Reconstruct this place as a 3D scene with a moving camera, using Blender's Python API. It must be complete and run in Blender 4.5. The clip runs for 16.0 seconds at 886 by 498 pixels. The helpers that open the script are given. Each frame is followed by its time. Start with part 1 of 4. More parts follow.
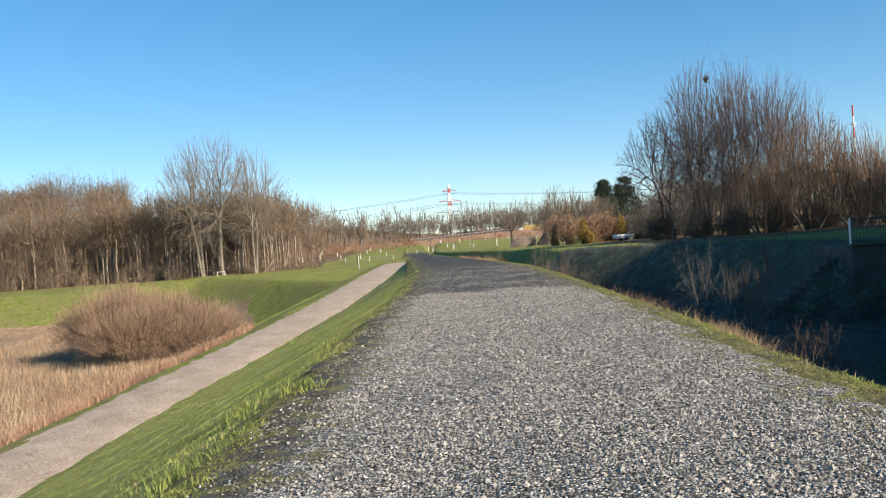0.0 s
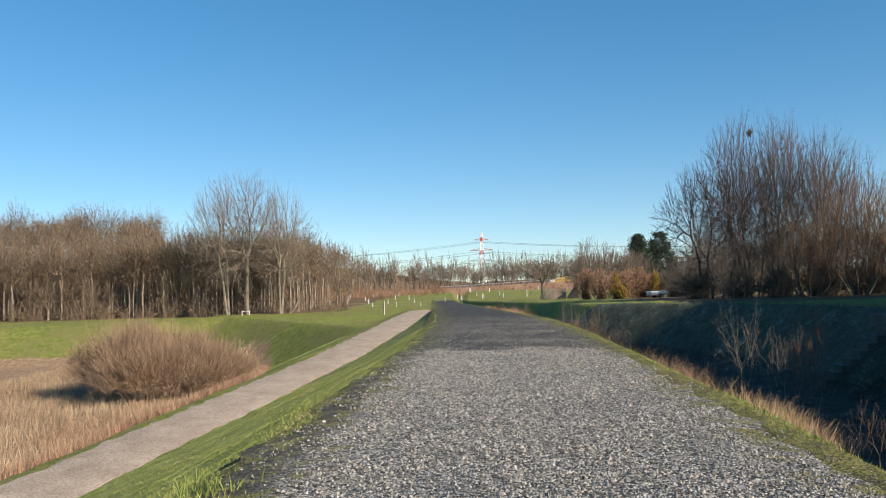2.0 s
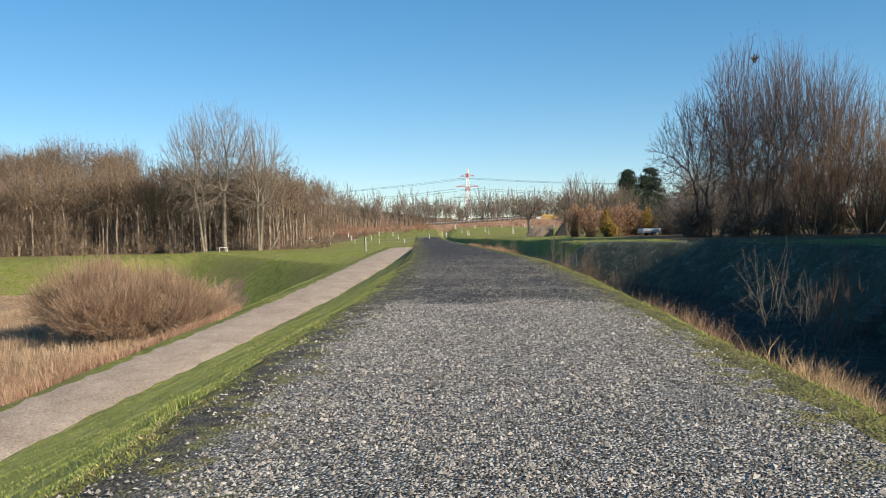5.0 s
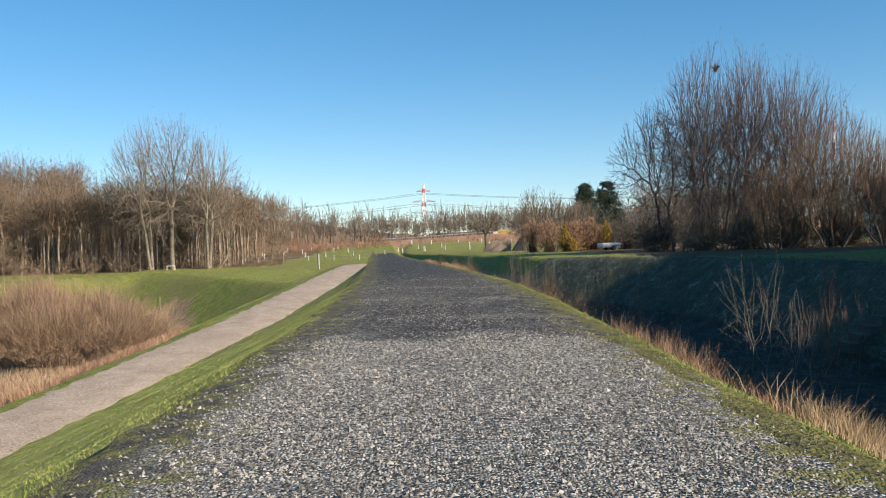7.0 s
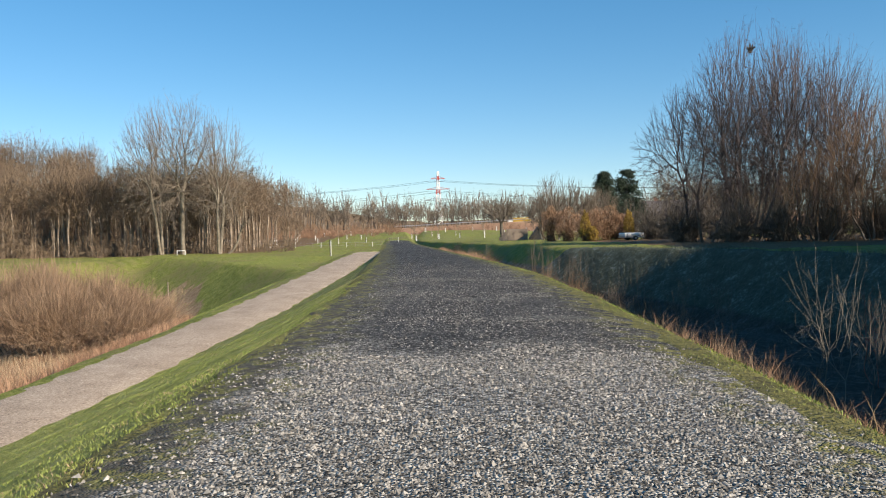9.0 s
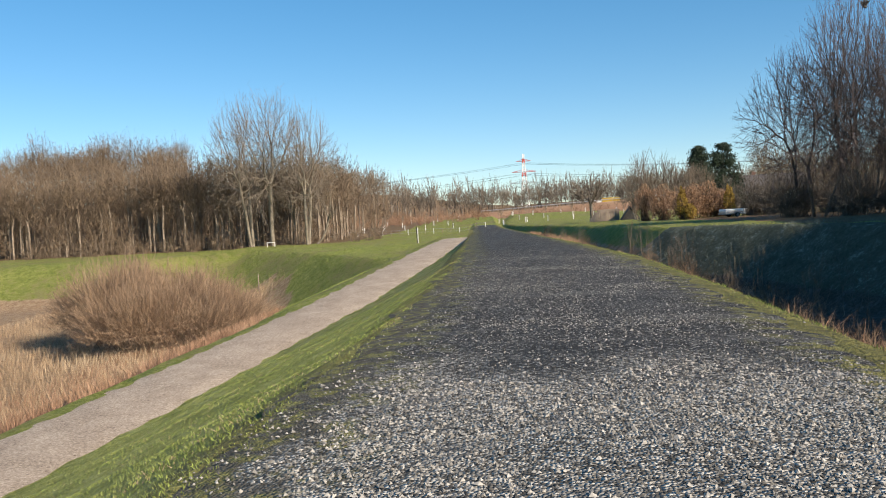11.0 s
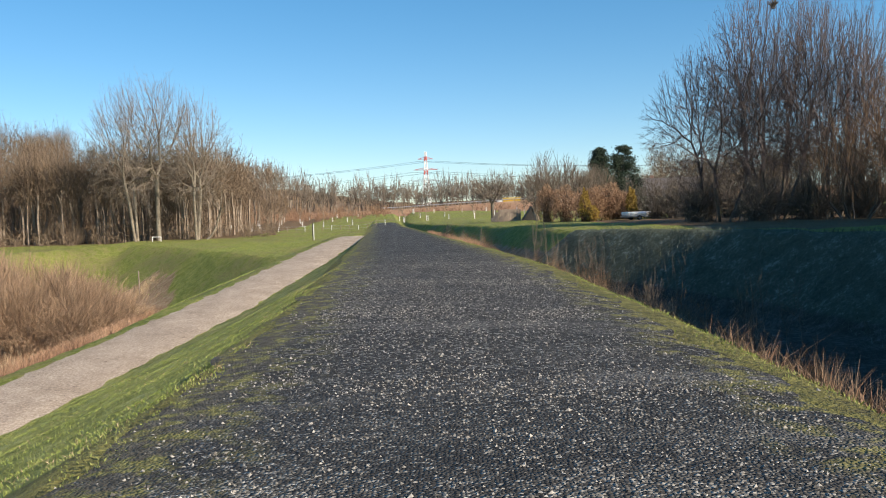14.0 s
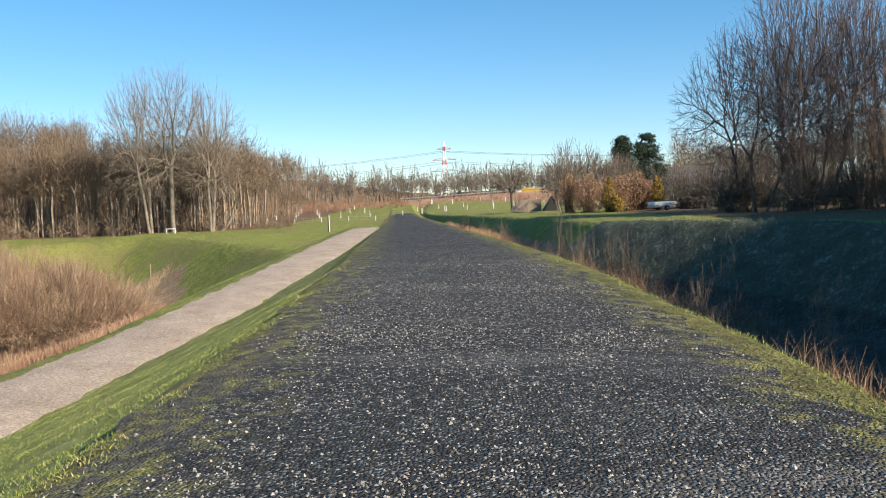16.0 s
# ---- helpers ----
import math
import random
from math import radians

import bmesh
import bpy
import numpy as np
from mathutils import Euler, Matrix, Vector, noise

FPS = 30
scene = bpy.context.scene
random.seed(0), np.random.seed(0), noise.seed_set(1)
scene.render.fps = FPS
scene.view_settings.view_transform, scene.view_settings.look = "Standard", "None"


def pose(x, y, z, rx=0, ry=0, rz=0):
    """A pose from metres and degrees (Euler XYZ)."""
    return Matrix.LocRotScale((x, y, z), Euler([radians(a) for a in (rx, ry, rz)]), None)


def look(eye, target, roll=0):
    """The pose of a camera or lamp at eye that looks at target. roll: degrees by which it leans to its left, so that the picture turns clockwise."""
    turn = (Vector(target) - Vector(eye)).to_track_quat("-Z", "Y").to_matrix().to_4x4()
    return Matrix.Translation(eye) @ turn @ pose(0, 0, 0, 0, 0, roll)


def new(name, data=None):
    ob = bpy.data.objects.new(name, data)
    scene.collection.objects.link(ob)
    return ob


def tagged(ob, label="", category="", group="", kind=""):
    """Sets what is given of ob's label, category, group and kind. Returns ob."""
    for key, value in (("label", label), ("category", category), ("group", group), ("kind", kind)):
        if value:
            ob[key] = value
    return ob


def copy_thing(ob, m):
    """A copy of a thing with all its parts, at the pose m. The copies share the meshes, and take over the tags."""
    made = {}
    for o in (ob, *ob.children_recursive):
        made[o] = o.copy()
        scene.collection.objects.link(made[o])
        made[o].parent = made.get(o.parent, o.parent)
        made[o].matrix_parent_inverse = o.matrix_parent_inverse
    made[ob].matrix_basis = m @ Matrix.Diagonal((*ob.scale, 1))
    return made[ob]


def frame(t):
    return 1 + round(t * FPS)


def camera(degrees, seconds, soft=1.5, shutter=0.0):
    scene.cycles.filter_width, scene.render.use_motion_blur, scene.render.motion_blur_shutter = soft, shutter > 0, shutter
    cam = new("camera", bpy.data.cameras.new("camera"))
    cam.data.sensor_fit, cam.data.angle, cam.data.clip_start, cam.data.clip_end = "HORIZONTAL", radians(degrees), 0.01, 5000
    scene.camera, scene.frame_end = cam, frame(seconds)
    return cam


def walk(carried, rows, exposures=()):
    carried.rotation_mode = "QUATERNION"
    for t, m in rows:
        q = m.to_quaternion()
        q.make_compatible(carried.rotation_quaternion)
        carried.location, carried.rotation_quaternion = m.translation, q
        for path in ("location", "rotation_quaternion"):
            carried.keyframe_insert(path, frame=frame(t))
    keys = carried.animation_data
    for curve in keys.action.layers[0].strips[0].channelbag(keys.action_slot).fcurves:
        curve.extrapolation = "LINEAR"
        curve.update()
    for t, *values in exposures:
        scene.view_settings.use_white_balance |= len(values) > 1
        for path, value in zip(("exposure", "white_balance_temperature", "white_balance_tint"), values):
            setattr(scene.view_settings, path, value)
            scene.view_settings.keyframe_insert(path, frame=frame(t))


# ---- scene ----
cam = camera(55.0, 16.0, soft=1.1)
PATH = [
    (0, (0.000, 0.000, 1.403), (-0.046, 2.000, 1.379), -4.0),
    (0.5, (0.144, 0.623, 1.415), (0.098, 2.622, 1.394), -4.6),
    (1, (0.259, 1.264, 1.435), (0.243, 3.259, 1.565), -0.5),
    (1.5, (0.359, 1.964, 1.416), (0.355, 3.960, 1.545), -1.0),
    (2, (0.383, 2.579, 1.402), (0.268, 4.573, 1.494), -1.5),
    (2.5, (0.452, 3.278, 1.382), (0.431, 5.276, 1.455), -1.9),
    (3, (0.458, 3.880, 1.399), (0.258, 5.869, 1.464), -1.5),
    (3.2, (0.477, 4.176, 1.389), (0.339, 6.170, 1.436), -1.5),
    (5.3, (0.491, 7.120, 1.380), (0.430, 9.119, 1.319), -1.1),
    (5.5, (0.544, 7.389, 1.392), (0.658, 9.384, 1.330), -0.5),
    (6, (0.579, 8.076, 1.396), (0.704, 10.071, 1.330), 0.4),
    (6.5, (0.620, 8.783, 1.391), (0.771, 10.776, 1.317), -1.2),
    (7, (0.589, 9.484, 1.410), (0.605, 11.484, 1.386), -1.7),
    (7.5, (0.565, 10.181, 1.397), (0.607, 12.180, 1.381), -1.3),
    (8, (0.493, 10.817, 1.391), (0.453, 12.816, 1.350), -1.0),
    (8.5, (0.445, 11.516, 1.385), (0.431, 13.515, 1.337), -1.3),
    (8.7, (0.443, 11.799, 1.374), (0.427, 13.798, 1.325), -1.0),
    (10.8, (0.246, 14.124, 1.367), (0.179, 16.121, 1.284), -2.5),
    (11, (0.245, 14.338, 1.380), (0.023, 16.324, 1.299), -3.0),
    (11.5, (0.224, 14.834, 1.376), (0.011, 16.820, 1.288), -3.1),
    (12, (0.272, 15.472, 1.383), (0.067, 17.460, 1.303), -2.8),
    (12.5, (0.246, 16.044, 1.386), (0.045, 18.033, 1.292), -2.6),
    (13, (0.298, 16.727, 1.399), (0.099, 18.715, 1.307), -2.6),
    (13.5, (0.298, 17.351, 1.401), (0.128, 19.340, 1.298), -1.9),
    (14, (0.373, 17.974, 1.409), (0.382, 19.971, 1.312), -1.8),
    (14.5, (0.348, 18.617, 1.433), (0.328, 20.614, 1.320), -1.4),
    (15, (0.414, 19.270, 1.435), (0.421, 21.265, 1.307), -1.5),
    (15.5, (0.423, 19.953, 1.414), (0.353, 21.948, 1.290), -1.2),
    (16, (0.443, 20.647, 1.415), (0.407, 22.642, 1.297), -2.0),
]
EXPOSURES = [(0, 0.80), (1, 0.70), (2.5, 0.60), (5.5, 0.60), (6, 0.70), (8, 0.68), (12, 0.66), (14, 0.72), (15, 0.88), (16, 0.88)]
walk(cam, [(t, look(eye, target, roll)) for t, eye, target, roll in PATH], EXPOSURES)

# ---------------------------------------------------------------- world, sun
SUN_ELEV, SUN_AZ = 28.0, 126.0          # azimuth: degrees clockwise from +y (the walk's heading)
SUN_DIR = Vector((math.sin(radians(SUN_AZ)) * math.cos(radians(SUN_ELEV)),
                  math.cos(radians(SUN_AZ)) * math.cos(radians(SUN_ELEV)), math.sin(radians(SUN_ELEV))))
world = bpy.data.worlds.new("sky")
scene.world = world
world.use_nodes = True
sky = world.node_tree.nodes.new("ShaderNodeTexSky")
sky.sky_type = "NISHITA"
sky.sun_disc = False
sky.sun_elevation, sky.sun_rotation = radians(SUN_ELEV), radians(SUN_AZ)
sky.altitude, sky.air_density, sky.dust_density, sky.ozone_density = 100.0, 0.8, 0.0, 1.6
background = world.node_tree.nodes["Background"]
tone = world.node_tree.nodes.new("ShaderNodeHueSaturation")
tone.inputs["Hue"].default_value = 0.493
tone.inputs["Saturation"].default_value = 1.35
soften = world.node_tree.nodes.new("ShaderNodeGamma")
soften.inputs["Gamma"].default_value = 0.77
tint = world.node_tree.nodes.new("ShaderNodeMix")
tint.data_type, tint.blend_type = "RGBA", "MULTIPLY"
tint.inputs["Factor"].default_value = 1.0
tint.inputs[7].default_value = (0.87, 1.0, 1.12, 1)
world.node_tree.links.new(sky.outputs[0], tone.inputs["Color"])
world.node_tree.links.new(tone.outputs[0], soften.inputs["Color"])
world.node_tree.links.new(soften.outputs[0], tint.inputs[6])
world.node_tree.links.new(tint.outputs[2], background.inputs[0])
background.inputs[1].default_value = 0.119
sun = new("sun", bpy.data.lights.new("sun", "SUN"))
sun.data.energy, sun.data.angle, sun.data.color = 5.0, radians(0.53), (1.0, 0.87, 0.70)
sun.matrix_world = look(SUN_DIR * 200, (0, 0, 0))

# ---------------------------------------------------------------- materials


def material(name, colors, scale=4.0, fine=40.0, rough=0.85, bump=0.3, metallic=0.0, spread=0.25, vary=0.0, bump_dist=0.02):
    """Colours blended by a coarse and a fine noise, with relief from the fine one."""
    m = bpy.data.materials.new(name)
    m.use_nodes = True
    nt = m.node_tree
    n, l = nt.nodes, nt.links
    bsdf = n["Principled BSDF"]
    tc = n.new("ShaderNodeTexCoord")
    a = n.new("ShaderNodeTexNoise")
    b = n.new("ShaderNodeTexNoise")
    a.inputs["Scale"].default_value, b.inputs["Scale"].default_value = scale, fine
    a.inputs["Detail"].default_value, b.inputs["Detail"].default_value = 4.0, 3.0
    mix = n.new("ShaderNodeMath")
    mix.operation = "MULTIPLY_ADD"
    mix.inputs[1].default_value = 0.6
    half = n.new("ShaderNodeMath")
    half.operation = "MULTIPLY"
    half.inputs[1].default_value = 0.4
    ramp = n.new("ShaderNodeValToRGB")
    ramp.color_ramp.elements[0].position, ramp.color_ramp.elements[1].position = 0.5 - spread, 0.5 + spread
    ramp.color_ramp.elements[0].color, ramp.color_ramp.elements[1].color = (*colors[0], 1), (*colors[-1], 1)
    for k, c in enumerate(colors[1:-1]):
        e = ramp.color_ramp.elements.new(0.5 - spread + 2 * spread * (k + 1) / (len(colors) - 1))
        e.color = (*c, 1)
    l.new(tc.outputs["Object"], a.inputs["Vector"])
    l.new(tc.outputs["Object"], b.inputs["Vector"])
    l.new(a.outputs["Fac"], mix.inputs[0])
    l.new(b.outputs["Fac"], half.inputs[0])
    l.new(half.outputs[0], mix.inputs[2])
    l.new(mix.outputs[0], ramp.inputs[0])
    out = ramp.outputs[0]
    if vary:
        geo = n.new("ShaderNodeNewGeometry")
        hsv = n.new("ShaderNodeHueSaturation")
        mr = n.new("ShaderNodeMapRange")
        mr.inputs["To Min"].default_value, mr.inputs["To Max"].default_value = 1 - vary, 1 + vary
        l.new(geo.outputs["Random Per Island"], mr.inputs["Value"])
        l.new(mr.outputs[0], hsv.inputs["Value"])
        l.new(out, hsv.inputs["Color"])
        out = hsv.outputs[0]
    l.new(out, bsdf.inputs["Base Color"])
    if bump:
        bp = n.new("ShaderNodeBump")
        bp.inputs["Strength"].default_value, bp.inputs["Distance"].default_value = bump, bump_dist
        l.new(b.outputs["Fac"], bp.inputs["Height"])
        l.new(bp.outputs[0], bsdf.inputs["Normal"])
    bsdf.inputs["Roughness"].default_value, bsdf.inputs["Metallic"].default_value = rough, metallic
    m.diffuse_color = (*colors[len(colors) // 2], 1)
    return m


class Nodes:
    """A small builder for blended ground materials."""

    def __init__(self, name):
        self.m = bpy.data.materials.new(name)
        self.m.use_nodes = True
        self.n, self.l = self.m.node_tree.nodes, self.m.node_tree.links
        self.bsdf = self.n["Principled BSDF"]
        self.tc = self.n.new("ShaderNodeTexCoord")

    def noise(self, scale, detail=4.0, stretch=(1, 1, 1), rough=0.55):
        t = self.n.new("ShaderNodeTexNoise")
        t.inputs["Scale"].default_value, t.inputs["Detail"].default_value, t.inputs["Roughness"].default_value = scale, detail, rough
        mp = self.n.new("ShaderNodeMapping")
        mp.inputs["Scale"].default_value = stretch
        self.l.new(self.tc.outputs["Object"], mp.inputs["Vector"])
        self.l.new(mp.outputs[0], t.inputs["Vector"])
        return t.outputs["Fac"]

    def voronoi(self, scale, feature="F1"):
        t = self.n.new("ShaderNodeTexVoronoi")
        t.feature = feature
        t.inputs["Scale"].default_value = scale
        self.l.new(self.tc.outputs["Object"], t.inputs["Vector"])
        return t

    def ramp(self, fac, *stops):
        r = self.n.new("ShaderNodeValToRGB")
        e = r.color_ramp.elements
        while len(e) < len(stops):
            e.new(0.5)
        for k, (p, c) in enumerate(stops):
            e[k].position, e[k].color = p, (*c, 1)
        self.l.new(fac, r.inputs[0])
        return r.outputs[0]

    def attr(self, name):
        a = self.n.new("ShaderNodeAttribute")
        a.attribute_name = name
        return a.outputs["Fac"]

    def math(self, op, a, b=None, c=None):
        k = self.n.new("ShaderNodeMath")
        k.operation = op
        for i, v in enumerate((a, b, c)):
            if v is None:
                continue
            if isinstance(v, (int, float)):
                k.inputs[i].default_value = v
            else:
                self.l.new(v, k.inputs[i])
        return k.outputs[0]

    def step(self, v, lo, hi):
        k = self.n.new("ShaderNodeMapRange")
        k.interpolation_type = "SMOOTHSTEP"
        k.inputs["From Min"].default_value, k.inputs["From Max"].default_value = lo, hi
        self.l.new(v, k.inputs["Value"])
        return k.outputs[0]

    def mix(self, fac, a, b):
        k = self.n.new("ShaderNodeMix")
        k.data_type = "RGBA"
        self.l.new(fac, k.inputs["Factor"])
        for socket, v in ((k.inputs[6], a), (k.inputs[7], b)):
            if isinstance(v, tuple):
                socket.default_value = (*v, 1)
            else:
                self.l.new(v, socket)
        return k.outputs[2]

    def done(self, color, height=None, strength=0.5, dist=0.02, rough=0.9):
        self.l.new(color, self.bsdf.inputs["Base Color"])
        if height is not None:
            b = self.n.new("ShaderNodeBump")
            b.inputs["Strength"].default_value, b.inputs["Distance"].default_value = strength, dist
            self.l.new(height, b.inputs["Height"])
            self.l.new(b.outputs[0], self.bsdf.inputs["Normal"])
        self.bsdf.inputs["Roughness"].default_value = rough
        self.bsdf.inputs["Specular IOR Level"].default_value = 0.25
        return self.m


def make_ground_material():
    g = Nodes("ground")
    big, mid, fine = g.noise(0.12, 5), g.noise(1.3, 5), g.noise(22, 4)
    tuft = g.noise(6.5, 6, (1, 1, 1), 0.68)
    blend = g.math("ADD", g.math("MULTIPLY", mid, 0.3), g.math("ADD", g.math("MULTIPLY", fine, 0.25), g.math("MULTIPLY", tuft, 0.45)))
    grass = g.ramp(blend, (0.34, (0.055, 0.075, 0.012)), (0.5, (0.20, 0.226, 0.042)), (0.62, (0.41, 0.38, 0.12)))
    grass = g.mix(g.step(g.math("ADD", g.math("MULTIPLY", big, 0.6), g.math("MULTIPLY", mid, 0.4)), 0.46, 0.60), grass, g.ramp(tuft, (0.3, (0.14, 0.13, 0.04)), (0.7, (0.30, 0.27, 0.10))))
    reed = g.ramp(blend, (0.34, (0.15, 0.08, 0.042)), (0.48, (0.29, 0.185, 0.108)), (0.62, (0.48, 0.36, 0.23)))
    moss = g.ramp(blend, (0.36, (0.055, 0.048, 0.035)), (0.50, (0.15, 0.14, 0.045)), (0.66, (0.30, 0.28, 0.09)))
    # ditch-floor soil, its colour darkened further for the shade down there
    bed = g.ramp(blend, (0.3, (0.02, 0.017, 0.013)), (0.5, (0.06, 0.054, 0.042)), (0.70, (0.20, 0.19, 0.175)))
    litter = g.ramp(blend, (0.3, (0.09, 0.055, 0.03)), (0.5, (0.17, 0.11, 0.06)), (0.7, (0.27, 0.18, 0.10)))
    # frosty grass, its colour also darkened to carry the far bank's shade
    frost_shade = g.ramp(blend, (0.34, (0.03, 0.036, 0.022)), (0.54, (0.095, 0.108, 0.075)), (0.66, (0.32, 0.345, 0.315)))

    def soft(name):
        return g.step(g.math("ADD", g.attr(name), g.math("MULTIPLY", g.math("SUBTRACT", mid, 0.5), 0.55)), 0.35, 0.65)

    dry = g.ramp(blend, (0.34, (0.10, 0.105, 0.025)), (0.5, (0.30, 0.305, 0.075)), (0.62, (0.50, 0.465, 0.19)))
    col = g.mix(soft("flank"), grass, dry)
    col = g.mix(soft("moss"), col, moss)
    col = g.mix(soft("reed"), col, reed)
    col = g.mix(soft("frost_shade"), col, frost_shade)
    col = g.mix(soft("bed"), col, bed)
    col = g.mix(soft("litter"), col, litter)
    return g.done(col, g.math("ADD", g.math("MULTIPLY", mid, 0.6), g.math("MULTIPLY", fine, 0.5)), 1.0, 0.22)


def make_gravel_material():
    """Dry pale chippings that give way to a dark, damp stretch with scattered pale stones; moss along the edges."""
    g = Nodes("gravel")
    mid, cells = g.noise(1.1, 5, (1, 1, 1)), g.voronoi(44)
    band = g.noise(0.55, 4, (0.35, 1.6, 1))
    fine = g.noise(60, 3)
    tone = cells.outputs["Color"]
    sep = g.n.new("ShaderNodeSeparateColor")
    g.l.new(tone, sep.inputs[0])
    light = g.ramp(sep.outputs[0], (0.0, (0.028, 0.026, 0.023)), (0.4, (0.10, 0.093, 0.083)), (0.7, (0.31, 0.29, 0.26)), (1.0, (0.58, 0.55, 0.50)))
    dark = g.ramp(sep.outputs[0], (0.0, (0.022, 0.021, 0.021)), (0.55, (0.033, 0.032, 0.032)), (0.85, (0.085, 0.082, 0.077)), (1.0, (0.30, 0.29, 0.27)))
    pale = g.ramp(sep.outputs[1], (0.0, (0.055, 0.054, 0.054)), (0.5, (0.13, 0.127, 0.122)), (1.0, (0.36, 0.345, 0.325)))
    v = g.attr("v")
    wob = g.math("MULTIPLY", g.math("SUBTRACT", g.noise(0.8, 4), 0.5), 4.5)
    isdark = g.step(g.math("ADD", v, wob), 19.9, 22.6)
    banded = g.math("MULTIPLY", g.step(band, 0.50, 0.78), 0.45)
    col = g.mix(isdark, g.mix(g.step(mid, 0.56, 0.70), light, pale), g.mix(banded, dark, pale))
    soil = g.ramp(g.noise(9, 5), (0.35, (0.05, 0.045, 0.035)), (0.65, (0.12, 0.108, 0.085)))
    moss = g.ramp(g.noise(14, 5), (0.35, (0.10, 0.093, 0.04)), (0.55, (0.20, 0.188, 0.058)), (0.7, (0.31, 0.285, 0.11)))
    u = g.attr("u")
    edge = g.math("ADD", u, g.math("MULTIPLY", g.math("SUBTRACT", g.noise(1.6, 5), 0.5), 1.1))
    col = g.mix(g.math("SUBTRACT", 1.0, g.step(edge, -2.05, -1.7)), col, soil)
    spots = g.step(g.noise(3.4, 6, (1, 1, 1), 0.65), 0.47, 0.60)
    left_moss = g.math("MULTIPLY", g.math("SUBTRACT", 1.0, g.step(edge, -2.1, -1.1)), spots)
    right_moss = g.math("MULTIPLY", g.step(edge, 1.55, 2.3), g.step(g.noise(3.1, 5), 0.44, 0.60))
    col = g.mix(g.math("MAXIMUM", left_moss, right_moss), col, moss)
    h = g.math("ADD", g.math("MULTIPLY", cells.outputs["Distance"], -1.0), g.math("MULTIPLY", fine, 0.2))
    return g.done(col, h, 1.0, 0.03, 0.85)


def make_track_material():
    g = Nodes("cinder_track")
    mid, fine = g.noise(0.9, 6), g.noise(15, 8, (1, 1, 1), 0.78)
    col = g.ramp(g.math("ADD", g.math("MULTIPLY", mid, 0.2), g.math("MULTIPLY", fine, 0.8)), (0.36, (0.16, 0.12, 0.088)), (0.5, (0.375, 0.292, 0.224)), (0.64, (0.62, 0.51, 0.405)))
    leaf = g.step(g.noise(7, 3), 0.66, 0.72)
    col = g.mix(leaf, col, (0.15, 0.10, 0.07))
    return g.done(col, fine, 0.9, 0.03)


GROUND, GRAVEL, TRACK = make_ground_material(), make_gravel_material(), make_track_material()
BARK = material("bark", [(0.10, 0.075, 0.055), (0.22, 0.17, 0.125), (0.36, 0.30, 0.23)], 3, 30, vary=0.25)
BARK_PALE = material("pale_bark", [(0.085, 0.07, 0.05), (0.18, 0.15, 0.11), (0.32, 0.275, 0.21)], 2, 25, vary=0.2)
BARK_DARK = material("dark_bark", [(0.05, 0.04, 0.032), (0.11, 0.09, 0.07), (0.19, 0.155, 0.125)], 3, 30, vary=0.25)
TWIG = material("twig", [(0.08, 0.062, 0.048), (0.135, 0.105, 0.08), (0.20, 0.16, 0.12)], 0.6, 5, bump=0, vary=0.35)
TWIG_WOOD = material("woodland_twig", [(0.095, 0.066, 0.043), (0.16, 0.113, 0.074), (0.24, 0.178, 0.118)], 0.15, 3, bump=0, vary=0.4)
TWIG_PURPLE = material("alder_twig", [(0.05, 0.038, 0.037), (0.09, 0.068, 0.063), (0.145, 0.108, 0.095)], 0.6, 5, bump=0, vary=0.35)
TWIG_RUST = material("rusty_twig", [(0.085, 0.05, 0.03), (0.145, 0.087, 0.05), (0.22, 0.14, 0.078)], 0.6, 5, bump=0, vary=0.35)
TWIG_WILLOW = material("willow_twig", [(0.165, 0.108, 0.07), (0.27, 0.18, 0.115), (0.37, 0.26, 0.17)], 0.4, 5, bump=0, vary=0.35)
TWIG_RED = material("red_twig", [(0.17, 0.06, 0.04), (0.26, 0.09, 0.06), (0.34, 0.15, 0.10)], 0.6, 5, bump=0, vary=0.3)
LEAF_BROWN = material("withered_leaf", [(0.19, 0.105, 0.06), (0.29, 0.17, 0.098), (0.40, 0.255, 0.155)], 0.6, 5, bump=0, vary=0.35)
LEAF_GOLD = material("golden_leaf", [(0.20, 0.125, 0.02), (0.31, 0.205, 0.035), (0.40, 0.29, 0.07)], 0.6, 5, bump=0, vary=0.3)
NEEDLE = material("needle", [(0.012, 0.022, 0.014), (0.028, 0.045, 0.026), (0.05, 0.07, 0.04)], 0.8, 5, bump=0, vary=0.4)
EVERGREEN = material("evergreen_leaf", [(0.02, 0.03, 0.012), (0.045, 0.06, 0.022), (0.08, 0.09, 0.035)], 0.8, 5, bump=0, vary=0.4)
TWIG_TALL = material("tall_tree_twig", [(0.12, 0.095, 0.072), (0.20, 0.16, 0.122), (0.29, 0.235, 0.18)], 0.6, 5, bump=0, vary=0.3)
SAPLING_BARK = material("sapling_bark", [(0.11, 0.09, 0.068), (0.19, 0.16, 0.122), (0.28, 0.24, 0.19)], 2, 12, bump=0, vary=0.25)
STONE = material("chipping", [(0.13, 0.12, 0.107), (0.235, 0.218, 0.195), (0.37, 0.346, 0.312)], 9, 60, bump=0, vary=0.75)
# frosty blades, with part of the bank's shade mixed into their colour
FROST_SHADED = material("shaded_frost_grass", [(0.035, 0.042, 0.024), (0.085, 0.096, 0.063), (0.28, 0.30, 0.265)], 0.8, 5, bump=0, vary=0.4)
BLADE = material("grass_blade", [(0.10, 0.132, 0.022), (0.195, 0.232, 0.05), (0.36, 0.35, 0.13)], 0.8, 6, bump=0, vary=0.35)
